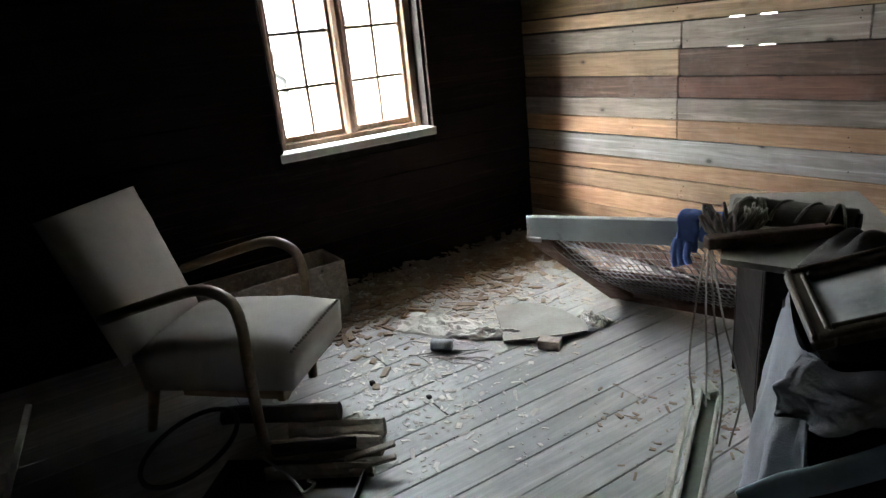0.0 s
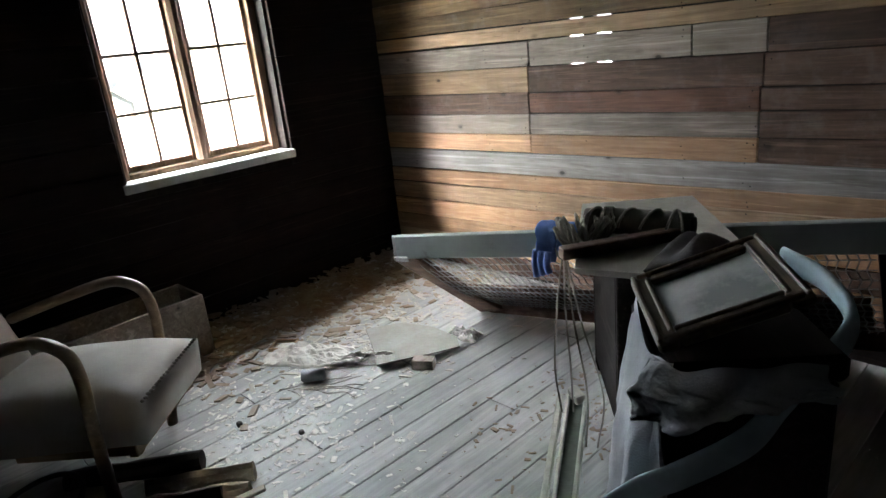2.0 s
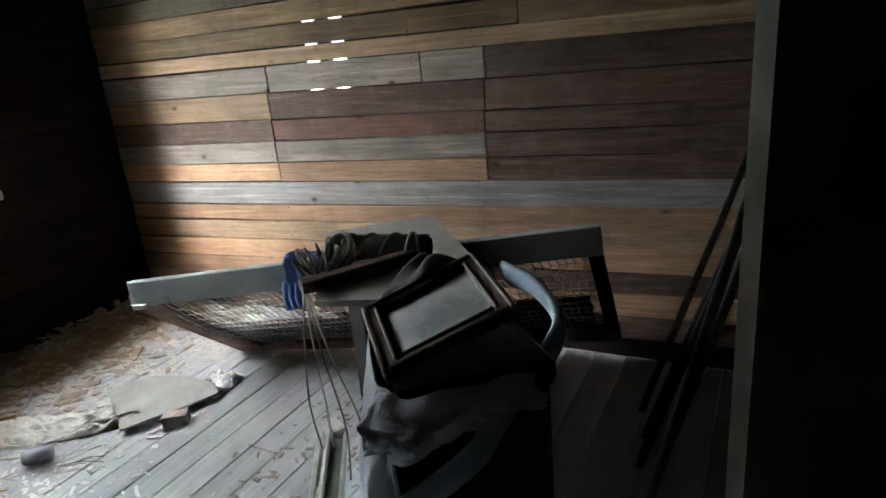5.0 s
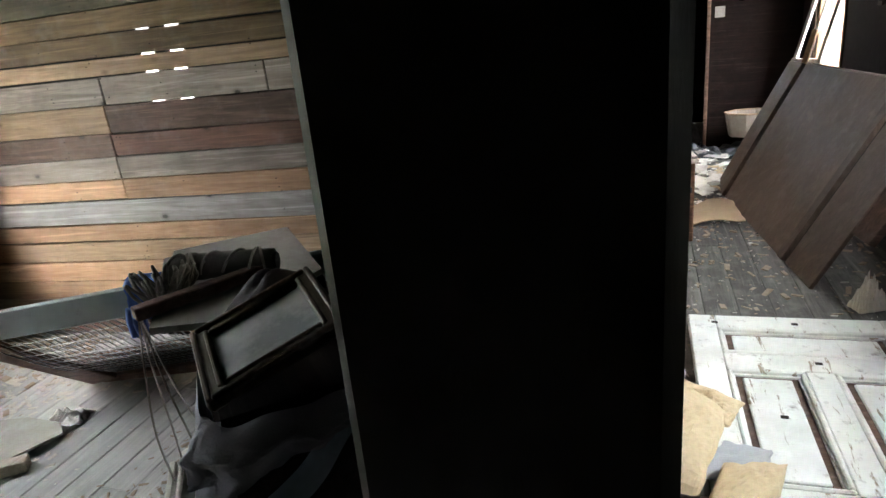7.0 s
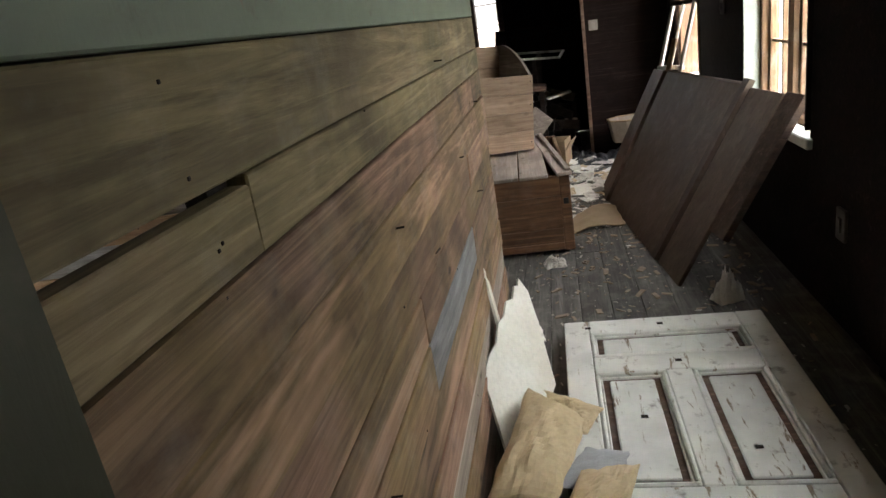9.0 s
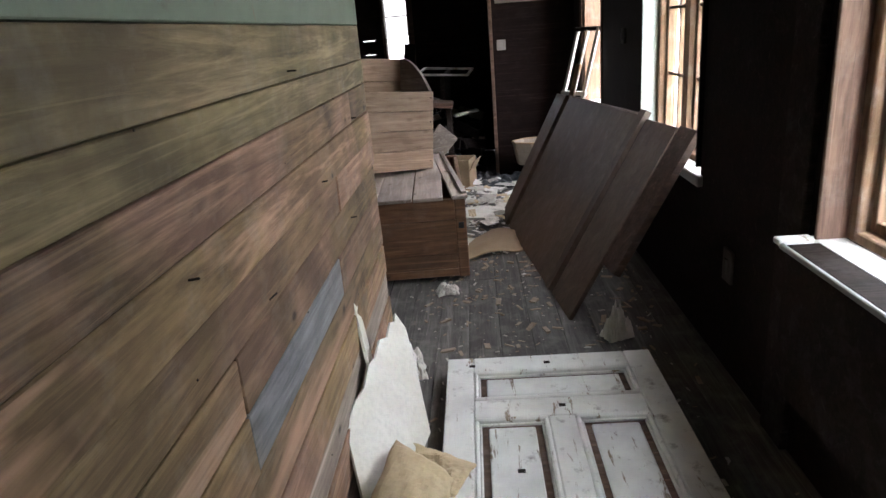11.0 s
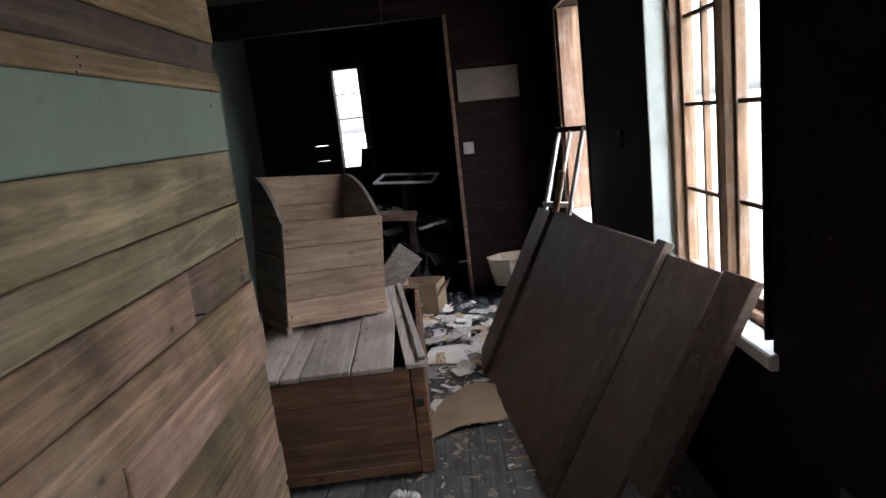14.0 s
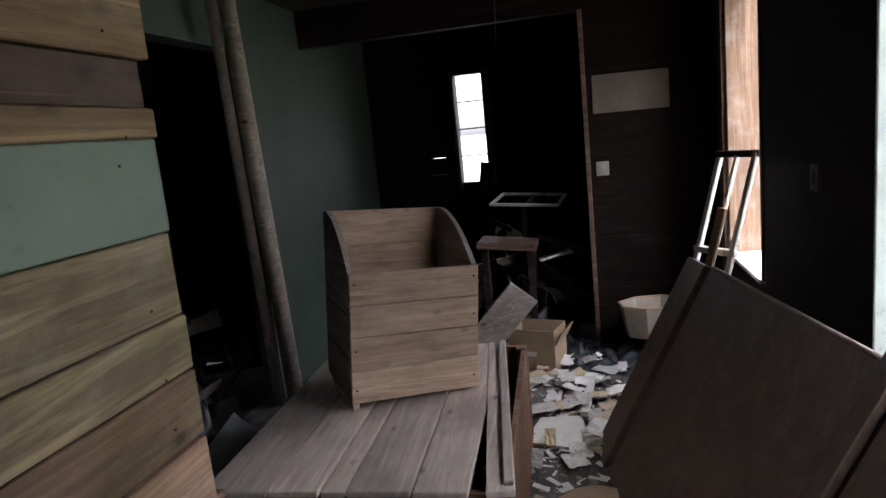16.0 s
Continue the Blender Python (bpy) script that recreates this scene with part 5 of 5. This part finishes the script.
ring = [[tb.verts.new((x * s, y * s, z)) for x, y in outer] for s, z in ((0.82, 0.0), (1.0, 0.20), (0.95, 0.20), (0.78, 0.015))]
for r, q in zip(ring, ring[1:]):
    for k in range(8):
        tb.faces.new((r[k], r[(k + 1) % 8], q[(k + 1) % 8], q[k]))
tb.faces.new(ring[0][::-1]), tb.faces.new(ring[-1])
part("basin", tb, plain("beige_enamel", (0.42, 0.37, 0.30), (0.25, 0.2, 0.15), scale=8), tub)
part("rim", tube([(x * 1.0, y * 1.0, 0.2) for x, y in outer], 0.008, 6, closed=True), M_CARDBOARD, tub)
for k, (x, y, w, d, hg, tn) in enumerate(((1.10, 6.42, 0.42, 0.34, 0.11, 0.3), (1.45, 6.46, 0.5, 0.42, 0.15, -0.2), (1.0, 6.68, 0.3, 0.25, 0.09, 0.8))):
    tagged(part("rubbish_bag", crumple(x, y, w, d, hg, 40 + k, tn), M_PLASTICBAG, smooth=True), "black crumpled plastic bag on the floor", "bag", "black bags")
tagged(part("curled_sheet", sheet(24, 16, lambda u, v: Vector((0.76 + 0.42 * u + 0.06 * v, 4.38 + 0.42 * v + 0.16 * u, 0.008 + 0.055 * math.sin(math.pi * u) ** 2 * (0.6 + 0.4 * v) + 0.006 * wob(u * 5, v * 5))), 0.004), M_CARDBOARD, smooth=True), "curled brown cardboard sheet on the floor", "cardboard")
tagged(part("white_sheet", prism([(0.74, 5.31), (1.09, 5.23), (1.13, 5.46), (1.0, 5.60), (0.80, 5.58)], 0.012, m=Matrix.Translation((0, 0, 0.02))), P_BOARD), "white board sheet among papers on the floor", "board")
M_RED = plain("faded_red_paper", (0.42, 0.06, 0.06), (0.3, 0.1, 0.09))
rng = random.Random(77)
for k in range(46):
    x, y = rng.uniform(0.72, 1.25), rng.uniform(5.1, 6.4)
    w, d = rng.uniform(0.07, 0.16), rng.uniform(0.05, 0.12)
    red = k in (9, 23)
    tagged(part("paper_scrap", sheet(5, 5, lambda u, v: Vector(((u - 0.5) * w, (v - 0.5) * d, 0.012 * wob(u * 3, v * 3, k) + 0.01 * u * (k % 3))), 0.002), M_RED if red else (M_PAPER, M_CHIP, M_BROWNPAPER, M_WHITEBOARD)[k % 4], m=pose(x, y, 0.015 + 0.0012 * k, 0, 0, rng.uniform(0, 180))), "red paper scrap on the floor" if red else "loose paper scrap on the floor", "paper", "papers on the floor")
scatter("paper_bits", 420, lambda r: (r.gauss(0.98, 0.2), r.gauss(5.6, 0.45), 0.01), 0.03, M_PAPER, "torn paper bits on the floor", 9, 0.04)
scatter("dark_debris", 800, lambda r: (r.uniform(0.55, 1.8), r.gauss(4.7, 1.0), 0.0), 0.022, M_CHIPWOOD, "dark splinters and debris on the floor", 10, 0.2)
scatter("pale_grit", 500, lambda r: (r.uniform(0.52, 1.7), r.uniform(0.6, 5.0), 0.0), 0.009, M_CHIP, "pale grit on the dirty floor", 12, 0.2)
tagged(part("lamp_tube", beam((1.02, 5.62, 0.03), (1.06, 6.1, 0.035), 0.03, 0.045, (0, 0, 1)), M_ENAMEL), "white metal strip among the papers", "strip")
tagged(part("crumpled_paper", crumple(0.72, 3.93, 0.12, 0.1, 0.06, 22, 0.2), M_PAPER), "crumpled paper at the chest's foot", "paper")
tagged(part("crumpled_paper", crumple(1.50, 3.30, 0.12, 0.09, 0.16, 27, 0.4), M_PAPER), "torn white paper by the panel's foot", "paper")

# ==== things between the rooms ====
tagged(part("broken_plank", beam((0.300, 6.113, 0.12), (0.700, 6.183, 0.55), 0.22, 0.022, (-0.100, -0.237, 1)), W_GREY), "broken grey plank leaning behind the bin", "plank")
st = thing("broken_chair", pose(0.52, 6.92, 0), "dark broken chair standing in the opening", "chair")
part("seat", box((0.42, 0.3, 0.05), (0, 0.1, 0.70), 0.01, pose(0, 0, 0, 0, 6, 0)), W_BROWN, st)
for x in (-0.16, 0.16):
    for y in (0.0, 0.2):
        part("leg", span(x - 0.025, x + 0.025, y - 0.025, y + 0.025, 0, 0.68, 0.005), W_DARK, st)
poles = thing("pole", Matrix(), "grey wooden poles leaning in the side opening", "pole")
part("shaft", tube([(-0.70, 5.86, 0.0), (-0.575, 5.49, 2.4)], [0.05, 0.042], 12), W_GREY, poles, smooth=True)
part("shaft", tube([(-0.80, 5.83, 0.0), (-0.66, 5.49, 2.4)], [0.03, 0.028], 10), W_LID, poles, smooth=True)


def heap(name, x0, x1, y0, y1, hgt, seed, count, label, group):
    """A heap of charred boards and sticks lying over one another."""
    rng = random.Random(seed)
    for k in range(count):
        x, y = rng.uniform(x0, x1), rng.uniform(y0, y1)
        z = hgt * rng.random() * (1 - 0.5 * abs(2 * (x - x0) / (x1 - x0) - 1))
        l, a = rng.uniform(0.3, 0.9), rng.uniform(0, math.pi)
        d = Vector((math.cos(a), math.sin(a), rng.uniform(-0.35, 0.35))) * l / 2
        c = Vector((x, y, max(z, abs(d.z) + 0.03)))
        e0, e1 = c - d, c + d
        for e in (e0, e1):
            e.x, e.y = min(max(e.x, x0), x1), min(max(e.y, y0), y1)
        if (e1 - e0).length < 0.12:
            continue
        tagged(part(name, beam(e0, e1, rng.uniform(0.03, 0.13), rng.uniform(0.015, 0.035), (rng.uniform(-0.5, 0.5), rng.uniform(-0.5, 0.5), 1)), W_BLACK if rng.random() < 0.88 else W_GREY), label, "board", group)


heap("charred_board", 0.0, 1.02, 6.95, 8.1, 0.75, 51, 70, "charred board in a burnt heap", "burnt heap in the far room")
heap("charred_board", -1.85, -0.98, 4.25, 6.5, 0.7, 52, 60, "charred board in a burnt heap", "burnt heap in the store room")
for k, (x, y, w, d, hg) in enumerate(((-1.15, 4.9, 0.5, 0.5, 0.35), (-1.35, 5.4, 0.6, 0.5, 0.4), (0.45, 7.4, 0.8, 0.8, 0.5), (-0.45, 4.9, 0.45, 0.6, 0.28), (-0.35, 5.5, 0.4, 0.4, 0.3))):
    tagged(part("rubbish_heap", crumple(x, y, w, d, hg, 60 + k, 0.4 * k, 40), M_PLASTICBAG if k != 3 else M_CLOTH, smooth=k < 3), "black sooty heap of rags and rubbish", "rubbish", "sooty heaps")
wf = thing("picture_frame", pose(0.66, 7.36, 0.96, 6, 4, -8), "white picture frame lying on the burnt heap", "frame")
for s in ((-0.26, 0.26, -0.19, -0.165), (-0.26, 0.26, 0.165, 0.19), (-0.26, -0.235, -0.164, 0.164), (0.235, 0.26, -0.164, 0.164)):
    part("frame_bar", span(*s, 0, 0.02, 0.003), P_SASH, wf)
part("prop", span(-0.02, 0.02, -0.18, 0.18, -0.955, -0.002, 0.003), W_BLACK, wf)
tagged(part("leaning_board", beam((0.11, 7.863, 0.0), (0.28, 7.963, 1.25), 0.12, 0.025, (0.900, -0.037, -0.2)), W_DARK), "dark board leaning below the far window", "board")
tagged(part("shoe_rack", beam((0.730, 7.063, 0.56), (0.960, 7.123, 0.60), 0.02, 0.09, (-0.100, -0.037, 1)), P_SASH), "white slatted rack piece on the burnt heap", "rack")

tagged(part("hanging_wire", tube(smooth_path([(0.76, 5.5, CEIL), (0.75, 5.5, 2.15), (0.735, 5.5, 1.885)], 5), 0.0025, 5), M_IRON), "thin dark wire hanging from the ceiling", "wire")

# ==== fixtures on the walls ====
M_DARKPLASTIC = plain("dark_grey_plastic", (0.10, 0.09, 0.08), (0.05, 0.045, 0.04), scale=20)


def plate(name, m, w, hgt, label, material=M_DARKPLASTIC):
    f = thing(name, m, label, "switch")
    part("cover", box((w, 0.014, hgt), (0, -0.007, 0), 0.004, segs=2), material, f)
    part("rocker", box((w * 0.4, 0.012, hgt * 0.45), (0, -0.016, 0), 0.003), material, f)
    return f


plate("light_switch", pose(1.205, 6.80, 1.196), 0.08, 0.09, "small white light switch on the dark wall", plain("dusty_plastic", (0.36, 0.34, 0.3), (0.24, 0.22, 0.19), scale=20))
plate("light_switch", pose(EW, 4.81, 1.245, 0, 0, -90), 0.08, 0.09, "small dark light switch on the window wall")
plate("wall_socket", pose(EW, 3.0, 0.43, 0, 0, -90), 0.085, 0.13, "dark grey wall socket low on the dark wall")
tagged(part("wall_board", box((0.47, 0.016, 0.24), (1.40, 6.79, 1.668), 0.003, pose(0, 0, 0, 0, 0.5, 0)), plain("grimy_beige_board", (0.17, 0.14, 0.11), (0.07, 0.06, 0.05), scale=3)), "beige board patch nailed on the dark wall", "board")
tagged(part("trim", span(1.10, 1.13, 6.775, 6.80, 0, 2.2, 0.004), W_BROWN), "vertical edge trim of the opening", "trim", kind="structure")
tagged(part("trim", span(EW - 0.025, EW, 2.45, 2.60, 0, 2.4, 0.004), W_DARK), "wide dark vertical board on the window wall", "trim", kind="structure")
ledge = tagged(part("window_ledge", span(1.752, EW, 0.9, 2.36, 0.30, 0.735, 0.004), W_DARK), "dark boxed ledge under the window, its lit edge a pale strip", "ledge", kind="structure")
# pale strip paints the light caught by the ledge's front top edge
part("edge_strip", span(1.738, 1.75, 0.9, 2.37, 0.722, 0.739, 0.003), P_GREYFRAME, ledge)
part("end_piece", span(1.735, 1.83, 2.362, 2.40, 0.73, 0.748, 0.003), P_SILL, ledge)
for y, s in ((5.50, 1), (6.22, -1)):
    tagged(part("trim", span(EW - 0.01, 2.07, min(y, y + s * 0.03), max(y, y + s * 0.03), 0.72, 2.1, 0.004), W_FRAME), "raw brown wooden window jamb", "trim", kind="structure")
tagged(part("trim", span(EW - 0.03, EW, 6.22, 6.32, 0.6, 2.13, 0.004, span(EW - 0.03, EW, 5.42, 6.32, 2.07, 2.13, 0.004)), W_BROWN), "brown window casing", "trim", kind="structure")
tagged(part("window_sill", span(EW - 0.02, 2.07, 5.532, 6.188, 0.70, 0.722, 0.004), P_SILL), "white window sill", "trim", kind="structure")
fw = thing("window_4", pose(0.1225, 8.25, 1.075), "small far window with horizontal bars", "window", kind="structure")
for k in range(1, 4):
    part("glazing_bar", span(-0.125, 0.125, -0.01, 0.012, 0.2375 * k - 0.006, 0.2375 * k + 0.006, 0.002), W_DARK, fw)
part("window_frame", span(-0.16, -0.125, -0.07, 0.03, -0.06, 1.0, 0.003, span(0.125, 0.19, -0.07, 0.03, -0.06, 1.0, 0.003)), W_BROWN, fw)
